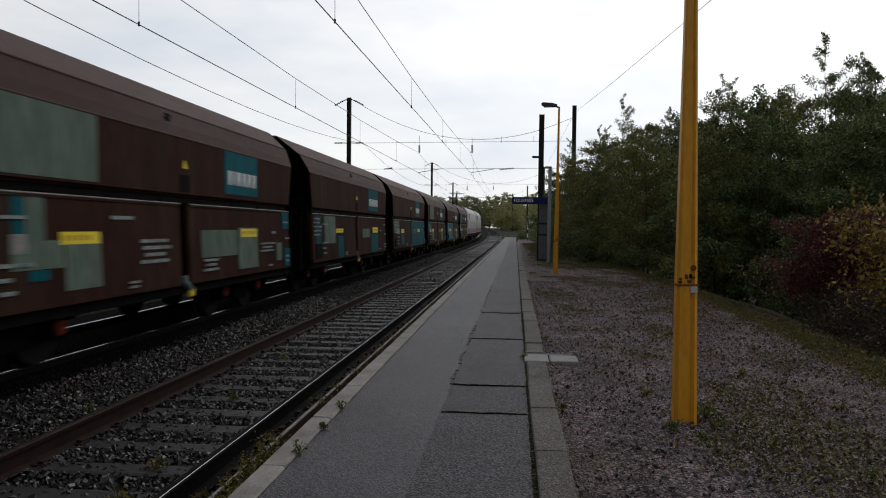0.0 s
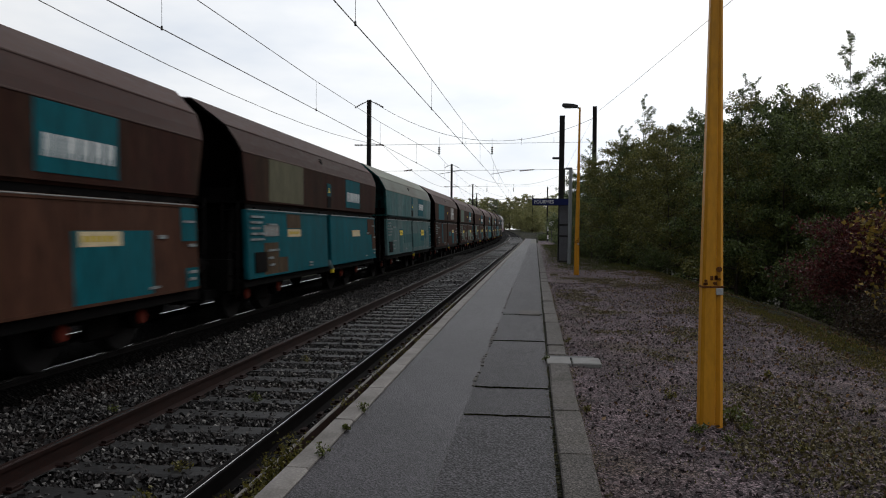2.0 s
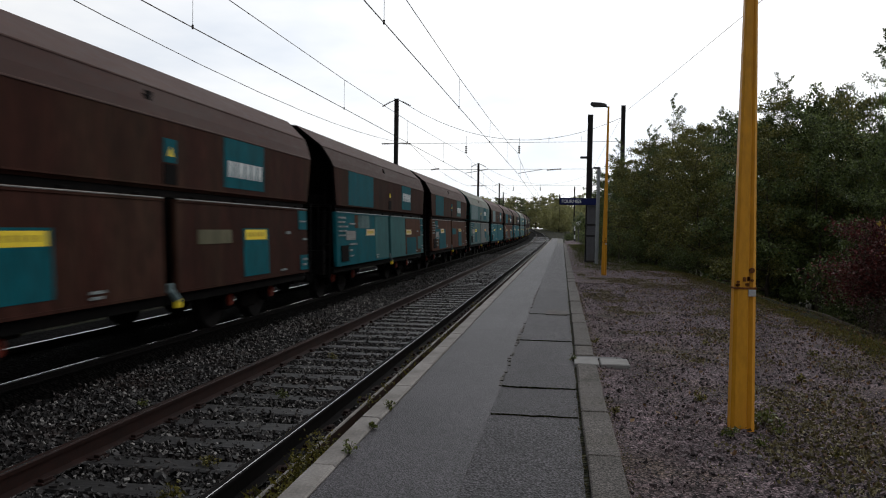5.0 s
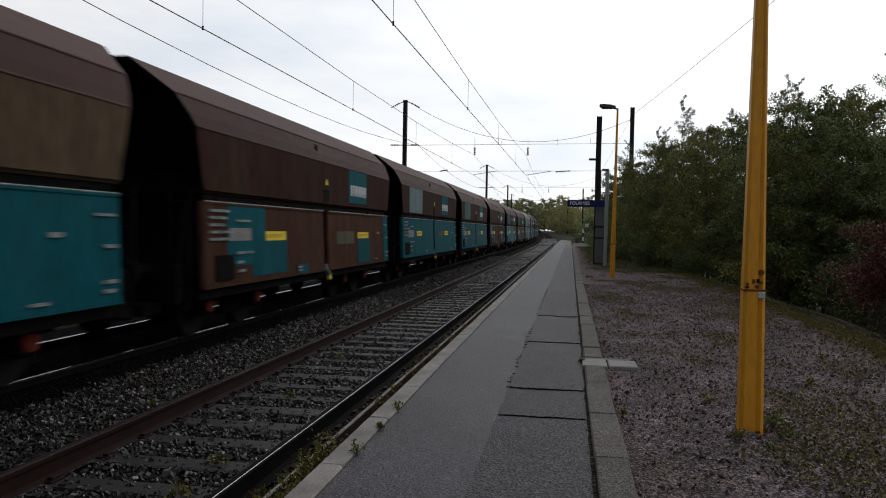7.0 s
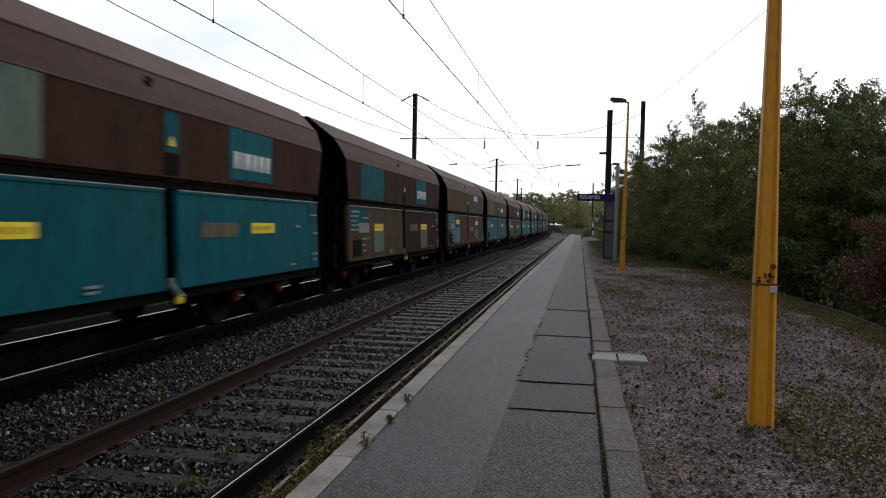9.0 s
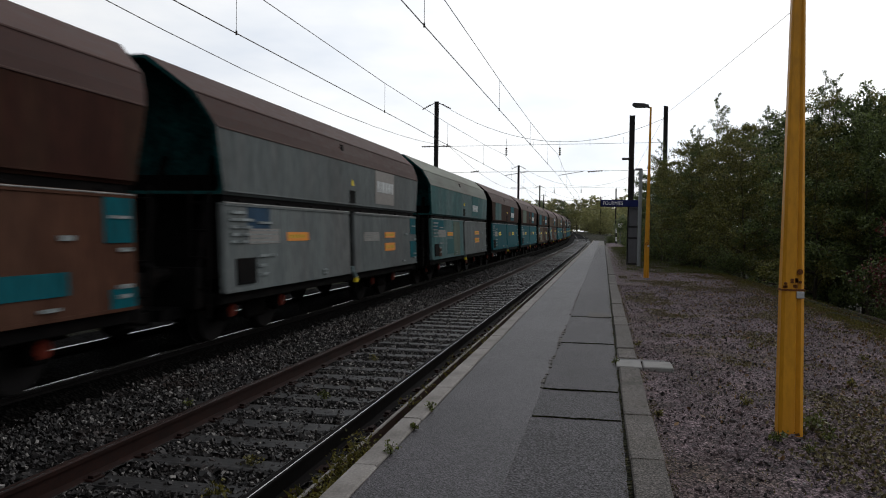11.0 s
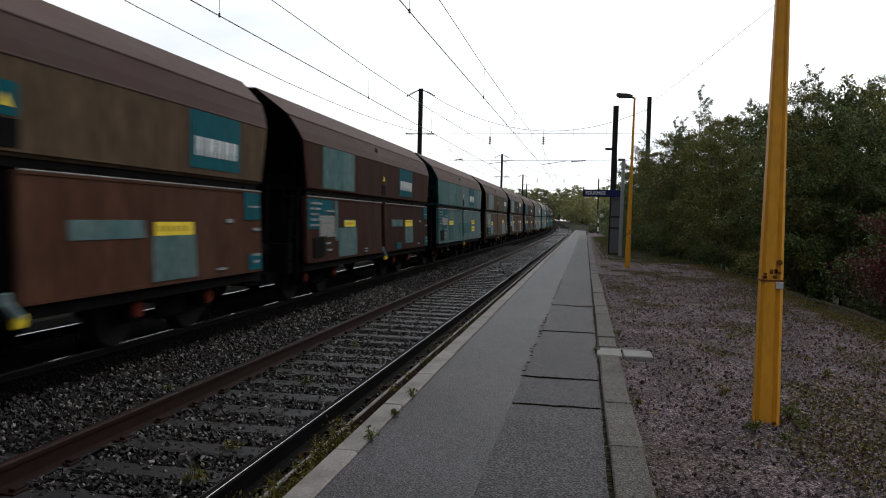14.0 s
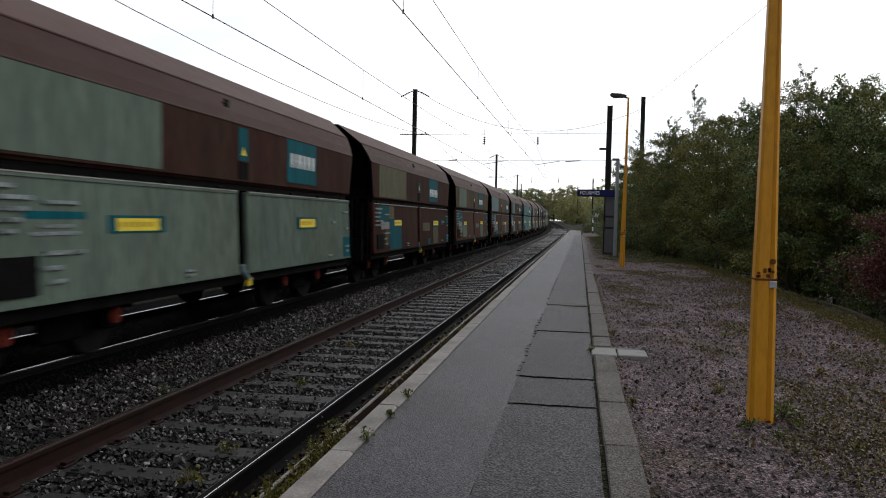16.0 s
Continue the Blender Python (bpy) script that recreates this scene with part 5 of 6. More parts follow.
livery(28, "brown", "brown", ("khaki", -4.88, -1.82), (1.61, 3.17, "lo"), "brown", "brown", ("teal", -4.93, -3.88, 1.54, 1.94), ("khaki", -3.84, -3.26, 1.6, 1.94), ("teal", -3.81, -2.41, 0.8, 1.59), ("G", -4.68, -3.82, 1.34, 1.53), ("olive", -4.27, -3.86, 0.92, 1.32), ("Y", -3.24, -2.4, 1.43, 1.57), ("khaki", 0.59, 1.73, 1.24, 1.5), ("teal", 2.33, 3.33, 1.33, 1.59), ("Y", 2.38, 3.28, 1.41, 1.56), ("khaki", 2.31, 3.23, 0.8, 1.34), ("teal", 1.33, 1.77, 0.8, 0.99), ("teal", 3.79, 4.2, 1.43, 1.6), ("teal", 4.82, 5.36, 1.49, 1.69), ("teal", 4.85, 5.31, 0.8, 1.08))
livery(29, "brown", "brown", ("sage", -5.3, -2.3), (1.76, 3.23, "mid"), "sage", "sage", ("teal", -4.65, -3.75, 1.56, 1.63), ("S", -4.55, -3.8, 1.39, 1.53), ("S", -4.13, -3.85, 1.19, 1.29), ("teal", -3.37, -2.22, 1.41, 1.6), ("Y", -3.22, -2.36, 1.43, 1.57), ("teal", 2.25, 3.3, 1.4, 1.61), ("Y", 2.38, 3.18, 1.43, 1.58), ("teal", 4.95, 5.36, 0.8, 1.21))
TEAL_PLATES = (3, 4, 6, 8, 10, 14, 15, 17, 22, 26, 27, 28, 29)


def wagon(place, spec):
    up, roof, field, mark, rear, front, patches = spec
    label = f"{WORDS[up]} coal hopper wagon, {WORDS[rear]} flaps" + (f", {WORDS[field[0]]} field" if field else "")
    ob = thing("hopper_wagon", label, "freight wagon", group="hopper wagons")
    child("upper_body", cached(("upper", up, roof), lambda: upper_shell(up, roof)), ob)
    child("hopper_frame", cached("core", core_mesh), ob, "near-black hopper and sill")
    for side in (-1, 1):
        child("end_frame", cached(("end", side), lambda: end_frame(side)), ob, "black end frame with buffers and ladder")
    for y0, y1, c in ((-HALF, -0.16, rear), (0.16, HALF, front)):
        key = ("flap", y0, c)
        child("side_flap", cached(key, lambda: door_panel(y0, y1, c)), ob, f"{WORDS[c]} steel side flap")
        far = cached((key, "far"), lambda: mirrored(CACHE[key]))
        child("side_flap", far, ob)
    for y0, y1 in ((-HALF + 0.03, -0.19), (0.19, HALF - 0.03)):
        child("flap_rim", cached(("rim", y0), lambda: bm_mesh("flap_rim", rods(((1.456, y0, 1.972), (1.456, y1, 1.972), 0.011), sides=6), RIM)), ob, "rolled rim in a pale highlight colour")
    hinge = cached("hinge", lambda: bm_mesh("hinge", boxes((1.36, 1.44, -0.06, 0.06, 1.985, 2.03), bevel=0.012), DARK))
    for y in (-4.9, -3.5, -2.1, -0.7, 0.7, 2.1, 3.5, 4.9):
        child("hinge", hinge, ob, "", pose(0, y, 0))
    # bead in the paler roof colour draws the highlight along the side's top edge
    child("gutter", cached(("gutter", roof), lambda: bm_mesh("gutter", boxes((1.435, 1.462, -HALF - 0.15, HALF + 0.15, 2.938, 2.962), bevel=0.004), ROOF[roof])), ob, "gutter strip, pale for the edge highlight")
    child("roof_seam", cached(("seam", roof), lambda: bm_mesh("roof_seam", boxes((1.245, 1.275, -HALF - 0.38, HALF + 0.38, 3.348, 3.372), bevel=0.004), ROOF[roof])), ob, "folded roof seam")
    child("drip_edge", cached(("drip", up), lambda: bm_mesh("drip_edge", boxes((1.425, 1.472, -HALF + 0.02, HALF - 0.02, 2.115, 2.138), bevel=0.004), PAINT[up])), ob)
    child("lifting_pocket", cached("pocket", lambda: bm_mesh("lifting_pocket", boxes((1.30, 1.37, -0.45, -0.30, 3.14, 3.22), (1.26, 1.33, -0.36, -0.20, 3.20, 3.28), bevel=0.01), DARK)), ob, "small dark lifting pocket")
    for y in (-3.55, 3.55):
        bogie(ob, y)
    child("valve_lever", cached("lever", lever_mesh), ob, "pale valve lever")
    child("lever_grip", cached("grip", lambda: bm_mesh("lever_grip", boxes((1.48, 1.55, 0.06, 0.17, 0.58, 0.70), bevel=0.01), YELLOW_MARK)), ob, "yellow grip")

    def field_part(name, y0, y1, z0, z1, mat, proud=0.006, label=""):
        key = (name, round(y0, 2), round(y1, 2), z0, z1, mat.name, round(proud, 4))
        return child(name, cached(key, lambda: plate(name, y0, y1, z0, z1, mat, proud)), ob, label)

    if field:
        field_part("painted_field", field[1], field[2], 2.15, 2.935, PAINT[field[0]], label=f"{WORDS[field[0]]} painted field")
    if place in TEAL_PLATES:
        field_part("warning_plate", -0.16, 0.16, 2.42, 2.90 if place % 2 else 2.72, PAINT["teal"], 0.008)
    tri = cached("tri", lambda: mesh_of("warning_triangle", [(side_at(2.52) + 0.014, -0.075, 2.50), (side_at(2.5) + 0.014, 0.075, 2.50), (side_at(2.62) + 0.014, 0, 2.62), (1.42, -0.075, 2.50), (1.42, 0.075, 2.50), (1.42, 0, 2.62)],
                                             [(0, 1, 2), (5, 4, 3), (0, 3, 4, 1), (1, 4, 5, 2), (2, 5, 3, 0)], YELLOW_MARK))
    child("warning_triangle", tri, ob, "yellow warning triangle")
    field_part("hatch", -0.17, 0.17, 2.15, 2.40, DARK, 0.010, "black hatch opening")
    y0, y1, height = mark
    if height == "wave":
        field_part("mark_plate", y0, y1, 2.22, 2.90, GREY_MARK, label="grey plate with a white swoosh")
        child("swoosh", cached("swoosh", lambda: lines("swoosh", [(y0 + 0.06 + 0.10 * i, y0 + 0.30 + 0.11 * i, 2.40 + 0.05 * i, 2.435 + 0.05 * i) for i in range(9)] + [(y0 + 0.7, y1 - 0.1, 2.50, 2.60)], LOGO_WHITE, 0.02)), ob, "white swoosh")
    else:
        paint = GREY_MARK if place == 20 else PAINT["aqua"] if place in (8, 19) else PAINT["teal"]
        field_part("mark_plate", y0, y1, 2.20, 2.93, paint, 0.009, "teal plate with a white mark" if place != 20 else "faded grey plate")
        free = (y1 - y0) - 0.24
        scale = free / (sum(LETTER_W) + 5 * 0.05)
        y = y0 + 0.12
        for w in LETTER_W:
            w = round(w * scale, 2)
            child("letter_shape", cached(("letter", w, height), lambda: letter_block(w, LETTER_Z[height])), ob, "", pose(0, y, 0))
            y += w + 0.05 * scale
    for i, (kind, y0, y1, z0, z1) in enumerate(patches):
        proud = 0.005 + 0.0011 * i
        if kind in PAINT:
            field_part("painted_field", y0, y1, z0, z1, PAINT[kind], proud, f"{WORDS[kind]} painted field")
        elif kind == "S":
            n = max(1, min(4, round((z1 - z0) / 0.07)))
            rows = [(y0 + (0.07 * ((j * 5) % 3)) * (y1 - y0), y1 - (0.11 * ((j * 7 + 1) % 3)) * (y1 - y0), z0 + (z1 - z0) * (j + 0.2) / n, z0 + (z1 - z0) * (j + 0.7) / n) for j in range(n)]
            child("lettering", cached(("S", y0, z0), lambda: lines("lettering", rows, FADED_MARK, proud + 0.004)), ob, "faded white scribble as bars")["kind"] = "stuff"
        elif kind == "G":
            table = field_part("table_label", y0, y1, z0, z1, GREY_MARK, proud, "grey load table")
            rows = [(y0 + 0.03, y1 - 0.03 - 0.2 * (j == 1), z0 + (z1 - z0) * (j + 0.35) / 4, z0 + (z1 - z0) * (j + 0.65) / 4) for j in range(4)]
            child("table_print", cached(("G", y0, z0), lambda: lines("table_print", rows, FADED_MARK, proud + 0.003)), table)["kind"] = "stuff"
        else:
            mat, words = {"Y": (YELLOW_MARK, "yellow load label"), "C": (CREAM_MARK, "faded cream load label"), "O": (ORANGE_MARK, "orange load label")}[kind]
            plate_ = field_part("load_label", y0, y1, z0, z1, mat, proud, words)
            h = z1 - z0
            rows = [(y0 + 0.06 + 0.12 * j, y0 + 0.14 + 0.12 * j, z0 + h * 0.3, z0 + h * 0.72) for j in range(max(1, int((y1 - y0 - 0.1) / 0.12)))]
            child("label_print", cached(("P", kind, y0, z0), lambda: lines("label_print", rows, LABEL_PRINT, proud + 0.003)), plate_)["kind"] = "stuff"
    field_part("inspection_hatch", -5.1, -4.5, 0.86, 1.22, DARK, 0.022, "black inspection hatch")
    child("lettering", cached(("text", place % 3), lambda: lines("lettering", [r for i in range(5) for r in (
        (-5.25, -5.05 + 0.06 * ((i * 3 + place) % 3), 1.83 - 0.10 * i, 1.87 - 0.10 * i), (-4.98, -4.78 + 0.08 * ((i * 7 + place) % 4), 1.83 - 0.10 * i, 1.87 - 0.10 * i))] + [(-4.4, -3.85, 1.70, 1.735), (-4.4, -4.1, 1.22, 1.26), (-4.05, -3.8, 1.22, 1.26), (-4.4, -4.15, 1.08, 1.12), (-4.35, -4.1, 0.95, 0.99),
        (-1.75, -1.5, 0.90, 0.93), (-1.75, -1.55, 0.84, 0.87), (4.95, 5.3, 1.72, 1.75), (5.05, 5.3, 1.0, 1.04), (5.05, 5.25, 0.9, 0.94), (4.2, 4.4, 1.5, 1.55), (3.9, 4.15, 0.86, 0.89), (5.1, 5.32, 1.38, 1.42)], FADED_MARK, 0.026)), ob, "small white marks as bars")["kind"] = "stuff"
    return ob


WAGONS = [(place, wagon(place, spec)) for place, spec in sorted(LIVERY.items())]


def locomotive():
    """A boxy four-axle electric locomotive with raked cab fronts."""
    ob = thing("electric_locomotive", "pale grey and maroon electric locomotive hauling the wagons", "locomotive", group="locomotives")
    L = 9.2
    prof = [(1.45, 1.0), (1.48, 2.4), (1.40, 3.25), (1.05, 3.75), (-1.05, 3.75), (-1.40, 3.25), (-1.48, 2.4), (-1.45, 1.0)]
    rings, verts, faces = [], [], []
    for y, back, sh in ((-L, 1, 0.93), (-L + 0.5, 1, 1), (L - 0.5, -1, 1), (L, -1, 0.93)):
        rings.append(len(verts))
        for x, z in prof:
            verts.append((x * sh, y + back * 0.45 * max(0, z - 2.0), z))
    for a, c in zip(rings, rings[1:]):
        for i in range(8):
            faces.append((a + i, a + (i + 1) % 8, c + (i + 1) % 8, c + i))
    faces += [tuple(range(8)), tuple(range(24, 32))]
    child("body", mesh_of("body", verts, faces, LOCO_WHITE), ob)
    part("stripe", boxes((1.452, 1.492, -L + 0.8, L - 0.8, 1.1, 1.55), (-1.492, -1.452, -L + 0.8, L - 0.8, 1.1, 1.55)), LOCO_PURPLE, ob, "maroon lower stripe")
    for y in (-L + 1.6, L - 1.6):
        part("side_window", boxes((1.40, 1.475, y - 0.35, y + 0.35, 2.5, 3.05)), LOCO_GLASS, ob, "dark cab window")
    for s in (-1, 1):
        part("windscreen", boxes((-1.1, 1.1, s * (L - 0.42) - 0.12, s * (L - 0.42) + 0.12, 2.5, 3.15), bevel=0.03), LOCO_GLASS, ob, "dark windscreen")
        part("headlight", rods(((0.9, s * (L - 0.1), 1.6), (0.9, s * (L + 0.03), 1.6), 0.12)), LAMP_GLASS, ob)
        part("headlight", rods(((-0.9, s * (L - 0.1), 1.6), (-0.9, s * (L + 0.03), 1.6), 0.12)), LAMP_GLASS, ob)
    part("frame", boxes((-1.3, 1.3, -L, L, 0.7, 1.0), bevel=0.03), DARK, ob)
    part("roof_gear", boxes((-0.6, 0.6, -5.5, 5.5, 3.75, 3.95), bevel=0.04), GREY_BOX, ob)
    bm = rods(((-0.5, -6.5, 3.9), (0, -7.6, 4.5), 0.03), ((0.5, -6.5, 3.9), (0, -7.6, 4.5), 0.03), ((0, -7.6, 4.5), (0, -6.6, 5.25), 0.03), ((-0.8, -6.6, 5.27), (0.8, -6.6, 5.27), 0.035))
    part("pantograph", bm, MAST, ob)
    for y in (-5.2, 5.2):
        bogie(ob, y)
    return ob


LOCOS = [(0, locomotive())]
LOCOS.append((1, copy_thing(LOCOS[0][1], Matrix.Identity(4))))

# ---- pieces: sleepers, coping stones, kerb stones, patches ----
sleeper_meshes = []
for i in range(6):
    rnd = random.Random(70 + i)
    bm = bmesh.new()
    box(bm, -1.28, 1.28, -0.125, 0.125, -0.80, -0.640, bevel=0.012)
    for v in bm.verts:
        v.co += Vector((rnd.uniform(-0.03, 0.03), rnd.uniform(-0.012, 0.012), rnd.uniform(-0.006, 0.006)))
    sleeper_meshes.append(bm_mesh("sleeper", bm, SLEEPER))
# sleeper copies in the same black, for the shade below the wagons
shaded_meshes = []
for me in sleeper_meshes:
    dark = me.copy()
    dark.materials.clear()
    dark.materials.append(UNDER_SHADE)
    shaded_meshes.append(dark)
chair_mesh = bm_mesh("sleeper_chair", boxes((-0.13, 0.13, -0.075, 0.075, -0.642, -0.622), (-0.12, -0.075, -0.05, 0.05, -0.63, -0.600), (0.075, 0.12, -0.05, 0.05, -0.63, -0.600), bevel=0.004), RAIL_RUST)
rnd = random.Random(5)
for tr, centre in tracks:
    y = -4.0
    while y < 150:
        dx, s, dz = bend(y)
        sl = child("sleeper", (sleeper_meshes if centre == NEAR_TRACK else shaded_meshes)[rnd.randrange(6)], tr, "", pose(centre + dx + rnd.uniform(-0.03, 0.03), y, dz, 0, 0, math.degrees(-s) + rnd.uniform(-0.8, 0.8)))
        if y < 25 and centre == NEAR_TRACK:
            for side in (-0.7525, 0.7525):
                child("sleeper_chair", chair_mesh, sl, "rusty rail fastening", pose(side, 0, 0))
        y += 0.60
coping_meshes = [slab("coping_stone", -1.208, -1.085, -0.492, 0.492, -0.13, 0.012, COPING, 0.008, 0.004, random.Random(80 + i)) for i in range(4)]
for i in range(116):
    child("coping_stone", coping_meshes[rnd.randrange(4)], platform, "", pose(bend(-13.5 + i * 0.985)[0] + rnd.uniform(-0.004, 0.004), -13.5 + i * 0.985, bend(-13.5 + i * 0.985)[2] + rnd.uniform(-0.004, 0.004), 0, 0, rnd.uniform(-0.25, 0.25)))
kerb_meshes = [slab("kerb_stone", 0.142, 0.315, -0.492, 0.492, -0.2, 0.022, KERB, 0.008, 0.004, random.Random(90 + i)) for i in range(4)]
for i in range(85):
    y = -13.2 + i * 0.99
    if 6.5 < y < 7.7:
        continue
    child("kerb_stone", kerb_meshes[rnd.randrange(4)], platform, "", pose(rnd.uniform(-0.005, 0.005), y, bend(y)[2] + rnd.uniform(-0.006, 0.004), 0, 0, rnd.uniform(-0.4, 0.4)))
child("kerb_stone", slab("kerb_stone", 0.142, 0.315, 5.82, 6.91, -0.2, 0.02, KERB, 0.014), platform)
child("kerb_stone", slab("kerb_stone", 0.142, 0.315, 7.43, 8.02, -0.2, 0.02, KERB, 0.014), platform)


def patch(y0, y1, seed):
    """A sunk strip of newer asphalt with ragged ends and a ragged side."""
    r = random.Random(seed)
    nx, ny = 7, max(3, int((y1 - y0) / 0.12))
    verts, faces = [], []
    for j in range(ny + 1):
        for i in range(nx + 1):
            x, y = -0.445 + 0.57 * i / nx, y0 + (y1 - y0) * j / ny
            if i == 0:
                x += 0.018 * noise.noise((0, y * 3.1, seed))
            if i == nx:
                x += 0.012 * noise.noise((5, y * 4.1, seed))
            y += 0.030 * noise.noise((x * 5.0, round(y0 if j == 0 else (y1 if j == ny else y), 2) * 2, 1.0))
            z = -0.004 + 0.005 * noise.noise((x * 2, y * 2, 4)) - (0.003 if i in (0, nx) or j in (0, ny) else 0)
            verts.append((x, y, z + bend(y)[2]))
    for j in range(ny):
        for i in range(nx):
            a = j * (nx + 1) + i
            faces.append((a, a + 1, a + nx + 2, a + nx + 1))
    return mesh_of("asphalt_patch", verts, faces, PATCHED, smooth=True)


cuts = [-14, -6, 1.2, 3.2, 5.02, 5.93, 8.45, 11.1, 15.5, 21, 28, 37, 47, 58, 70]
for a, c in zip(cuts, cuts[1:]):
    child("asphalt_patch", patch(a + 0.006, c - 0.006, a), platform, "dark patched asphalt")
joint = random.Random(17)
y = 5.6
while y < 16:
    long = joint.uniform(0.03, 0.16)
    if joint.random() < (0.75 if y < 9.6 else 0.5):
        x, w = -0.445 + 0.022 * noise.noise((1, y * 3.0, 2)), joint.uniform(0.008, 0.022)
        child("joint_filler", slab("joint_filler", x - w, x + w, y, y + long, -0.03, 0.0015, KERB, 0.001, 0.004, joint), platform, "pale crumbling joint filler")
    y += long + joint.uniform(0.01, 0.10)
# ragged cracks across the patched strip, with moss in them
for y0, wide in ((5.02, 0.005), (5.93, 0.009), (8.45, 0.004), (11.1, 0.004)):
    cv, cf = [], []
    for i in range(29):
        x = -0.43 + 0.55 * i / 28
        y = y0 + 0.030 * noise.noise((x * 5.0, y0 * 2, 1.0)) + 0.016 * noise.noise((x * 21.0, y0, 3.0))
        w = wide * max(0.06, 0.35 + 1.9 * noise.noise((x * 11.0, y0, 8.0)))
        cv += [(x, y - w, 0.001), (x, y + w, 0.001), (x, y + w, -0.03), (x, y - w, -0.03)]
        if i:
            q = 4 * (i - 1)
            cf += [(q, q + 4, q + 5, q + 1), (q + 1, q + 5, q + 6, q + 2), (q + 3, q + 7, q + 4, q)]
    child("crack", mesh_of("crack", cv, cf, EARTH), platform, "dark mossy crack")
child("asphalt_patch", slab("asphalt_patch", -0.19, 0.09, 11.0, 11.55, -0.02, 0.006, KERB, 0.004, 0.02, random.Random(3)), platform, "pale square repair")

# ---- loose stones, pebbles, weeds and fallen leaves ----
ICO = np.array([(0, -0.53, 0.85), (0, 0.53, 0.85), (0, -0.53, -0.85), (0, 0.53, -0.85), (-0.53, 0.85, 0), (0.53, 0.85, 0), (-0.53, -0.85, 0), (0.53, -0.85, 0), (0.85, 0, -0.53), (0.85, 0, 0.53), (-0.85, 0, -0.53), (-0.85, 0, 0.53)])
ICO_F = np.array([(0, 9, 1), (0, 1, 11), (0, 11, 6), (0, 6, 7), (0, 7, 9), (9, 5, 1), (1, 5, 4), (1, 4, 11), (11, 4, 10), (11, 10, 6), (6, 10, 2), (6, 2, 7), (7, 2, 8), (7, 8, 9), (9, 8, 5), (5, 8, 3), (5, 3, 4), (4, 3, 10), (10, 3, 2), (2, 3, 8)])


BLOCK = np.array([(x, y, z) for x in (-0.7, 0.7) for y in (-0.6, 0.6) for z in (-0.55, 0.55)])
BLOCK_F = np.array([(0, 1, 3), (0, 3, 2), (4, 6, 7), (4, 7, 5), (0, 4, 5), (0, 5, 1), (2, 3, 7), (2, 7, 6), (0, 2, 6), (0, 6, 4), (1, 5, 7), (1, 7, 3)])
OCT = np.array([(1, 0, 0), (-1, 0, 0), (0, 1, 0), (0, -1, 0), (0, 0, 1), (0, 0, -1)], dtype=float)
OCT_F = np.array([(0, 2, 4), (2, 1, 4), (1, 3, 4), (3, 0, 4), (2, 0, 5), (1, 2, 5), (3, 1, 5), (0, 3, 5)])


def stones(name, places, radii, rs, mat, flat=0.75, solid=(ICO, ICO_F)):
    """Many broken stones in one mesh."""
    count, (corners, sides) = len(places), solid
    k = len(corners)
    shape = corners[None] * (1 + rs.uniform(-0.38, 0.38, (count, k, 1))) * rs.uniform(0.55, 1.4, (count, 1, 3)) * np.array([1, 1, flat])
    q = rs.normal(size=(count, 4))
    q /= np.linalg.norm(q, axis=1)[:, None]
    w, x, y, z = q.T
    rot = np.stack([np.stack([1 - 2 * (y * y + z * z), 2 * (x * y - z * w), 2 * (x * z + y * w)], 1),
                    np.stack([2 * (x * y + z * w), 1 - 2 * (x * x + z * z), 2 * (y * z - x * w)], 1),
                    np.stack([2 * (x * z - y * w), 2 * (y * z + x * w), 1 - 2 * (x * x + y * y)], 1)], 1)
    v = np.einsum("nij,nkj->nki", rot, shape) * radii[:, None, None] + places[:, None, :]
    f = sides[None] + k * np.arange(count)[:, None, None]
    return quick_mesh(name, v.reshape(-1, 3), f.reshape(-1, 3), mat)


rs = np.random.default_rng(3)


def ballast(y0, y1, x0, x1, count, r0, r1):
    p = np.stack([rs.uniform(x0, x1, count), rs.uniform(y0, y1, count), rs.normal(-0.662, 0.014, count)], 1)
    for t in (NEAR_TRACK, FAR_TRACK):
        on = (np.abs(p[:, 0] - t) < 1.25) & (np.abs((p[:, 1] + 4.0 + 0.3) % 0.6 - 0.3) < 0.12)
        p = p[~(on & (rs.random(len(p)) < 0.62))]
        p = p[np.abs(np.abs(p[:, 0] - t) - 0.7525) > 0.085]
    heap = (p[:, 0] > -5.1) & (p[:, 0] < -4.0)
    p[heap, 2] += 0.02
    return p, rs.uniform(r0, r1, len(p))


sets = [ballast(2.2, 11, -5.3, -1.82, 36000, 0.012, 0.030), ballast(11, 24, -5.4, -1.82, 24000, 0.014, 0.030), ballast(24, 55, -5.45, -1.82, 12000, 0.024, 0.045)]
ballast_stones = new("ballast_stones", stones("ballast_stones", *sets[0], rs, STONE, 0.8, (BLOCK, BLOCK_F)))
far_sets = [np.concatenate([q[i] for q in sets[1:]]) for i in (0, 1)]
far_stones = new("far_ballast_stones", stones("far_ballast_stones", *far_sets, rs, STONE, 0.75, (OCT, OCT_F)))
tagged(far_stones, "ballast stones further along between the rails", "ballast", kind="stuff")
tagged(ballast_stones, "loose broken grey and brown ballast stones between the rails", "ballast", kind="stuff")

# extra pale stones, strewn as painted glints among the dark ones
pale = ballast(2.4, 20, -5.2, -1.85, 6500, 0.008, 0.022)
pale[0][:, 2] += 0.012
pale_stones = new("pale_ballast_stones", stones("pale_ballast_stones", *pale, rs, PALE_STONE, 0.8, (BLOCK, BLOCK_F)))
tagged(pale_stones, "scattered pale stones that stand for wet glints on the ballast", "ballast", kind="stuff")
count = 30000
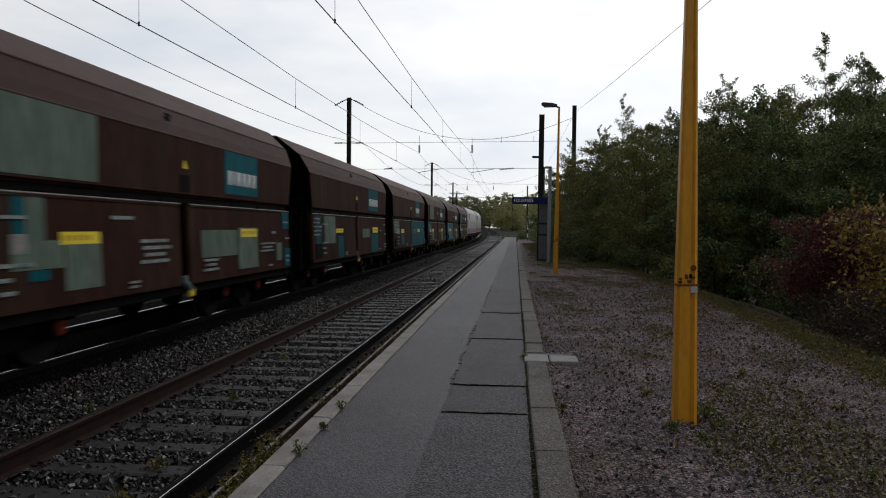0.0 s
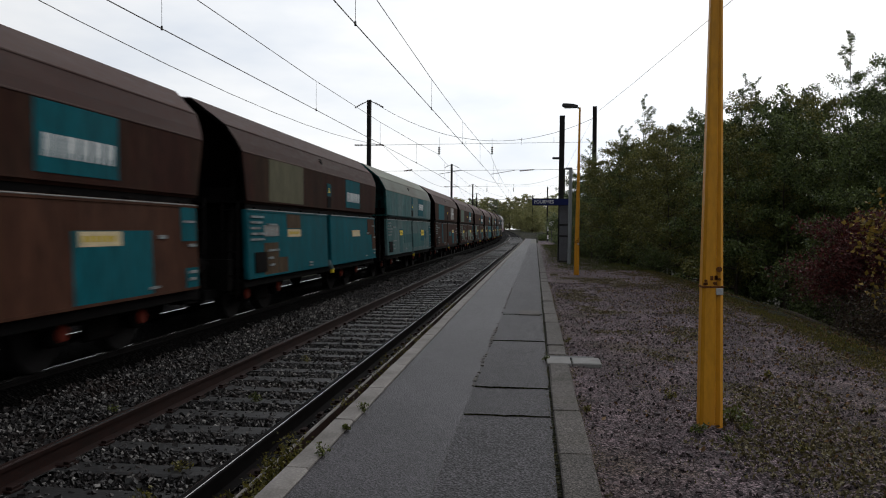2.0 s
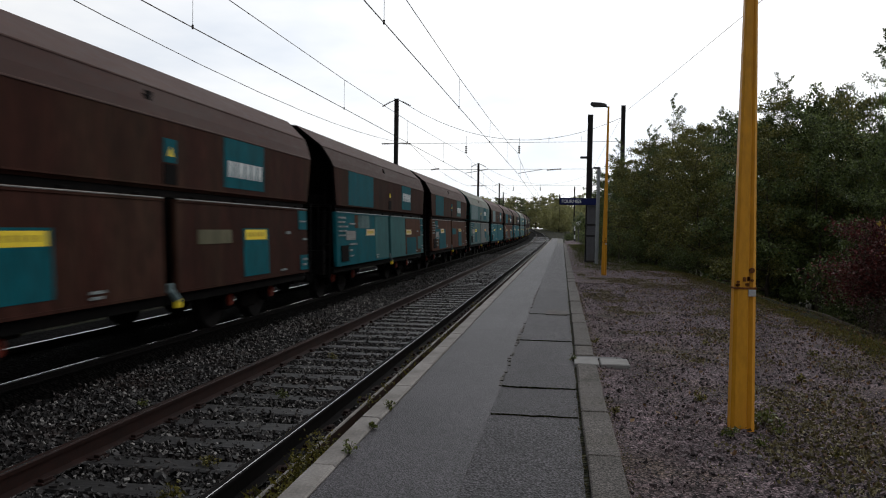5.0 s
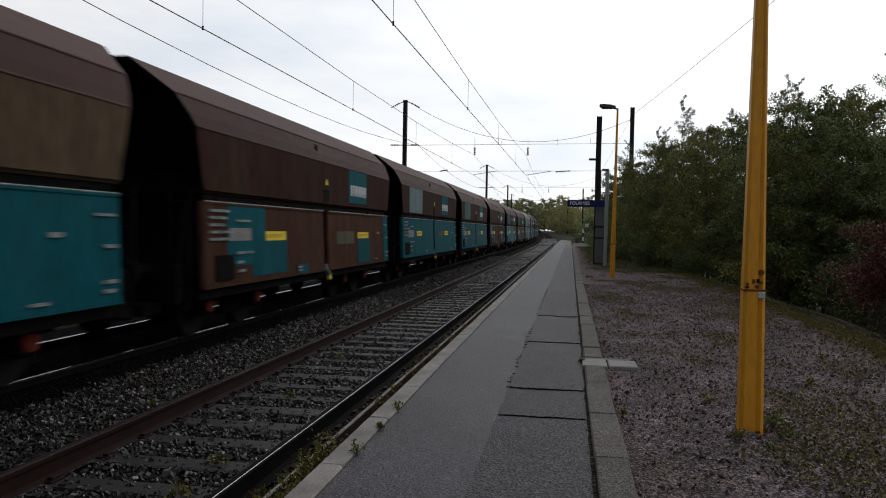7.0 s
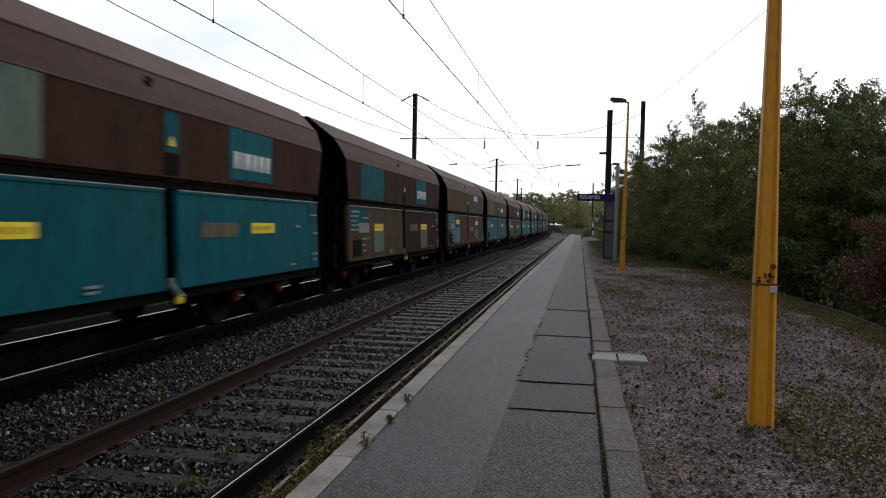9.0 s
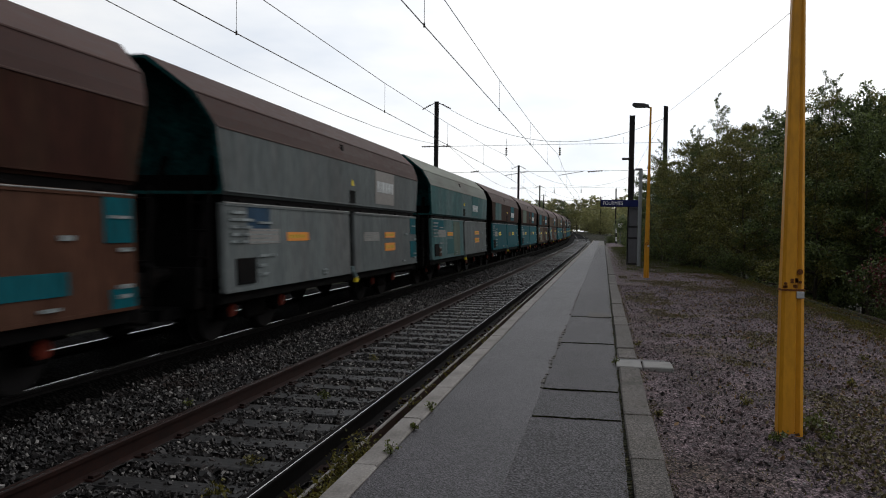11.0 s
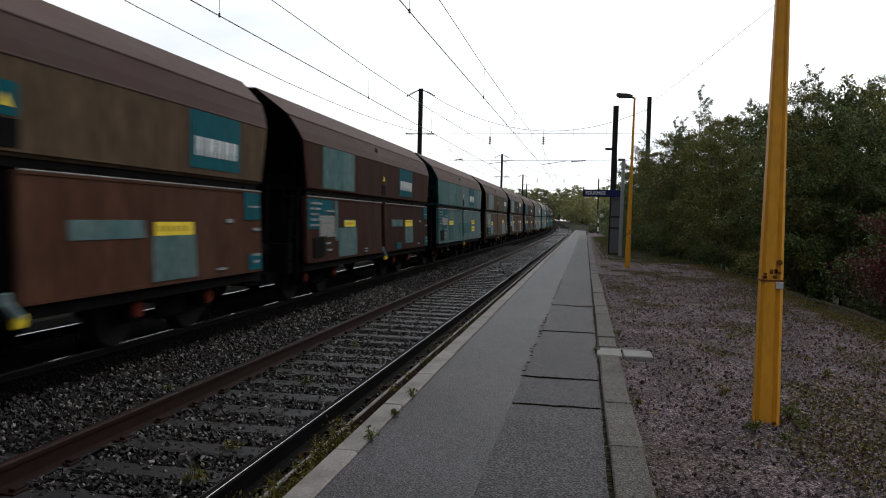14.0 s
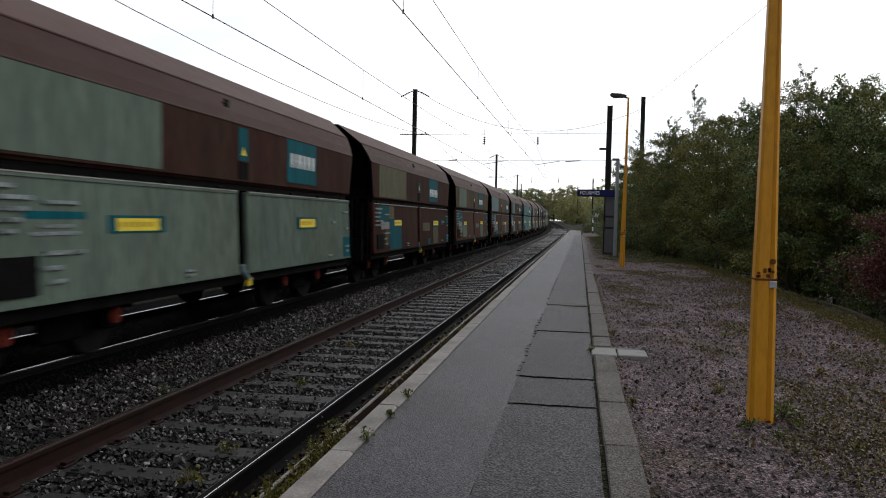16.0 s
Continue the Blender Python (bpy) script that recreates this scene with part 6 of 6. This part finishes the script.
py = 2.0 + 16 * rs.random(count) ** 1.6
px = 0.33 + rs.random(count) * (np.array([yard_edge(y) for y in py]) - 0.45)
pebbles = new("pebbles", stones("pebbles", np.stack([px, py, rs.normal(-0.006, 0.008, count)], 1), 0.004 + 0.011 * rs.random(count) ** 2, rs, PEBBLE, 0.8, (BLOCK, BLOCK_F)))
tagged(pebbles, "small dark pebbles strewn over the gravel yard", "gravel", kind="stuff")
pick = rs.random((60, 2))
bright = new("pale_pebbles", stones("pale_pebbles", np.stack([0.2 + pick[:, 0] * 2.4, 2.2 + pick[:, 1] * 9, np.full(60, 0.008)], 1), rs.uniform(0.006, 0.016, 60), rs, COVER))
tagged(bright, "a few pale pebbles lying on the kerb and gravel", "gravel", kind="stuff")


def blades(name, spots, per, height, spread, mat, seed):
    r = np.random.default_rng(seed)
    c = np.repeat(np.asarray(spots, dtype=float), per, axis=0)
    k = len(c)
    base = c + np.stack([r.normal(0, spread, k), r.normal(0, spread, k), np.zeros(k)], 1)
    a = r.uniform(0, 2 * np.pi, k)
    h = height * r.uniform(0.4, 1.2, k)
    lean = h * r.uniform(0.2, 0.9, k)
    d = np.stack([np.cos(a), np.sin(a), np.zeros(k)], 1)
    side = np.stack([-np.sin(a), np.cos(a), np.zeros(k)], 1) * (0.003 + 0.012 * height)
    mid = base + d * (lean * 0.4)[:, None] + np.array([0, 0, 1]) * (h * 0.65)[:, None]
    tip = base + d * lean[:, None] + np.array([0, 0, 1]) * h[:, None]
    v = np.stack([base - side, base + side, mid + side * 0.8, tip, mid - side * 0.8], 1).reshape(-1, 3)
    f = np.arange(5 * k).reshape(-1, 5)
    return quick_mesh(name, v, f, mat)


def edge_ground(x, y):
    return float(np.interp(x - yard_edge(y) + 3.3, gx[11:28], gz[11:28]))


vs = []
for i in range(2000):
    y = 3 + 27 * rs.random() ** 1.3
    x = yard_edge(y) + rs.normal(-0.05, 0.13)
    vs.append((x, y, edge_ground(x, y) if x > yard_edge(y) - 0.05 else -0.01))
verge = new("verge_grass", blades("verge_grass", vs, 14, 0.030, 0.06, LEAVES["moss"], 1))
tagged(verge, "short yellow-green grass along the rim of the gravel yard", "grass", kind="stuff")
vs = [(0.5 + (yard_edge(y) - 0.45) * k, y, -0.008) for y, k in zip(24 + 40 * rs.random(2600) ** 1.4, rs.random(2600) ** 0.7)]
far_grass = new("yard_grass", blades("yard_grass", vs, 9, 0.05, 0.10, LEAVES["grass"], 12))
tagged(far_grass, "thin grass over the far end of the yard", "grass", kind="stuff")
ys = 3 + 17 * rs.random(420) ** 1.3
vs = [(0.5 + (yard_edge(y) - 0.5) * k, y, -0.008) for y, k in zip(ys, rs.random(420) ** 0.6)]
tufts = new("yard_moss", blades("yard_moss", vs, 16, 0.014, 0.06, LEAVES["moss"], 4))
tagged(tufts, "low mossy tufts spread over the gravel yard", "moss", kind="stuff")
vs = [(yard_edge(y) + dx, y, edge_ground(yard_edge(y) + dx, y)) for y, dx in zip(4 + 20 * rs.random(1100), 2.6 * rs.random(1100))]
mx, my = 0.4 + 3.1 * rs.random(90000), 2.2 + 26 * rs.random(90000) ** 1.5
drift = np.array([noise.noise((x * 0.9, y * 0.55, 11)) + 0.6 * noise.noise((x * 3.1, y * 2.2, 5)) for x, y in zip(mx, my)])
lush = 1.6 * drift + 0.16 * (mx - 1.6) + 0.12 * rs.normal(size=90000) > 0.34
lush &= mx < np.array([yard_edge(y) for y in my]) - 0.02
mp = np.stack([mx[lush], my[lush], np.full(int(lush.sum()), 0.002)], 1)
mv, mf = leaf_cloud(rs, mp, np.full(len(mp), 0.012), 2 * len(mp), 0.022)
mats_ = new("moss_mats", quick_mesh("moss_mats", mv, mf, LEAVES["drymoss"]))
tagged(mats_, "patches of brown and olive moss creeping over the gravel", "moss", kind="stuff")
slope = new("slope_grass", blades("slope_grass", vs, 10, 0.035, 0.10, LEAVES["olive"], 2))
tagged(slope, "rough olive grass on the slope below the yard", "grass", kind="stuff")
vs = [(-1.66 + rs.normal(0, 0.05), (3.7 + 1.9 * rs.random()) if i % 3 else (4 + 12 * rs.random()), -0.66) for i in range(105)]
gap = [(0.128 + 0.006 * rs.normal(), 2.2 + 14 * rs.random() ** 1.4, -0.012) for i in range(200)] + [(0.325 + 0.02 * rs.normal(), 2.2 + 16 * rs.random() ** 1.4, -0.004) for i in range(420)]
kerb_moss = new("kerb_moss", blades("kerb_moss", gap, 7, 0.011, 0.02, LEAVES["drymoss"], 9))
tagged(kerb_moss, "dry moss and soil in the joints beside the kerb", "moss", kind="stuff")
heads = np.array(vs) + np.stack([np.zeros(len(vs)), np.zeros(len(vs)), 0.14 + 0.20 * rs.random(len(vs))], 1)
mv, mf = leaf_cloud(rs, heads, np.full(len(heads), 0.10), 2800, 0.024)
moss = new("edge_weeds", quick_mesh("edge_weeds", mv, mf, LEAVES["moss"]))
stalks = new("weed_stalks", blades("weed_stalks", vs, 5, 0.22, 0.04, LEAVES["moss"], 3))
tagged(stalks, "thin stalks of the weeds below the platform edge", "weeds", kind="stuff")
tagged(moss, "yellow-green weeds in the gap below the platform edge", "weeds", kind="stuff")


def weed(x, y, z, size, mat, label, seed):
    ob = thing("weed", label, "weed", pose(x, y, z, 0, 0, seed * 50), group="weeds")
    r = np.random.default_rng(seed)
    v, f = leaf_cloud(r, np.array([(0, 0, size * 0.25), (size * 0.3, 0, size * 0.2), (-size * 0.3, size * 0.2, size * 0.3), (0, -size * 0.2, size * 0.5)]), np.array([size * 0.42]), 90, max(0.016, size * 0.2))
    v[:, 2] = np.maximum(v[:, 2], 0.002)
    child("leaves", quick_mesh("leaves", v, f, mat), ob)
    bm = bmesh.new()
    for i in range(5):
        rod(bm, (0, 0, -0.01), (r.uniform(-0.3, 0.3) * size, r.uniform(-0.3, 0.3) * size, size * r.uniform(0.4, 0.8)), 0.003, 0.0015, sides=4)
    part("stem", bm, BARK, ob)


for i, (x, y, s, g) in enumerate(((1.24, 5.05, 0.15, "grass"), (0.98, 4.72, 0.10, "grass"), (1.28, 4.85, 0.09, "grass"), (1.10, 4.55, 0.08, "grass"), (1.45, 4.4, 0.07, "moss"), (0.98, 5.7, 0.09, "moss"), (1.9, 6.6, 0.09, "moss"), (2.4, 8.0, 0.10, "moss"),
                                  (0.36, 5.2, 0.06, "moss"), (0.37, 8.4, 0.07, "moss"), (0.12, 7.2, 0.07, "grass"), (1.5, 8.5, 0.09, "moss"), (-1.08, 3.98, 0.08, "grass"), (-1.09, 4.99, 0.08, "grass"), (-1.08, 4.5, 0.05, "grass"), (2.2, 5.4, 0.08, "moss"), (1.75, 3.9, 0.08, "grass"))):
    weed(x, y, 0.0, s, LEAVES[g], "small green weed growing from the ground", i)
for i, (x, y, s, g) in enumerate(((-2.55, 4.9, 0.16, "moss"), (-2.62, 5.6, 0.13, "moss"), (-2.9, 8.0, 0.14, "grass"), (-3.1, 10.5, 0.14, "moss"), (-4.1, 7.3, 0.12, "grass"))):
    weed(x, y, -0.66, s, LEAVES[g], "weed growing up through the ballast", 40 + i)
count = 8500
py = 2.5 + 22 * rs.random(count) ** 1.2
px = 0.35 + rs.random(count) ** 0.45 * (np.array([yard_edge(y) for y in py]) + 0.9)
pz = np.array([0.006 if x < yard_edge(y) - 0.1 else edge_ground(x, y) + 0.02 for x, y in zip(px, py)])
v, f = leaf_cloud(rs, np.stack([px, py, pz], 1), np.array([0.01]), count, 0.032)
litter = new("fallen_leaves", quick_mesh("fallen_leaves", v, f, LEAVES["litter"]))
tagged(litter, "brown and yellow fallen leaves scattered over the gravel", "leaves", kind="stuff")


# ---- what moves ----
def run(t):
    """How far the train has gone after t seconds."""
    return float(np.interp(t, RUN_T, RUN_S))


RUN_T = [0, 0.5, 1, 1.5, 2, 2.5, 3, 3.5, 4, 4.5, 7, 7.5, 8, 10.5, 11, 11.5, 12, 12.5, 13, 13.5, 14, 14.5, 15, 15.5, 16]
RUN_S = [0.0, 11.3, 22.09, 33.92, 45.55, 56.99, 68.28, 79.7, 90.89, 102.29, 158.0, 169.3, 180.47, 236.23, 247.4, 258.6, 269.8, 281.7, 293.0, 304.15, 315.35, 326.7, 337.47, 348.25, 358.8]


def on_line(y):
    dx, s, dz = bend(y)
    return pose(FAR_TRACK + dx, y, RAIL_Z + dz, 0, 0, math.degrees(-s))


def motions():
    steps = [0.5 * i for i in range(33)]
    for k, ob in WAGONS:
        walk(ob, [(t, on_line(18.79 + HALF - PITCH * k + run(t))) for t in steps])
    for k, ob in LOCOS:
        walk(ob, [(t, on_line(18.79 + PITCH * 4 + HALF + PITCH / 2 + 9.5 + 19.2 * k + run(t))) for t in steps])


motions()
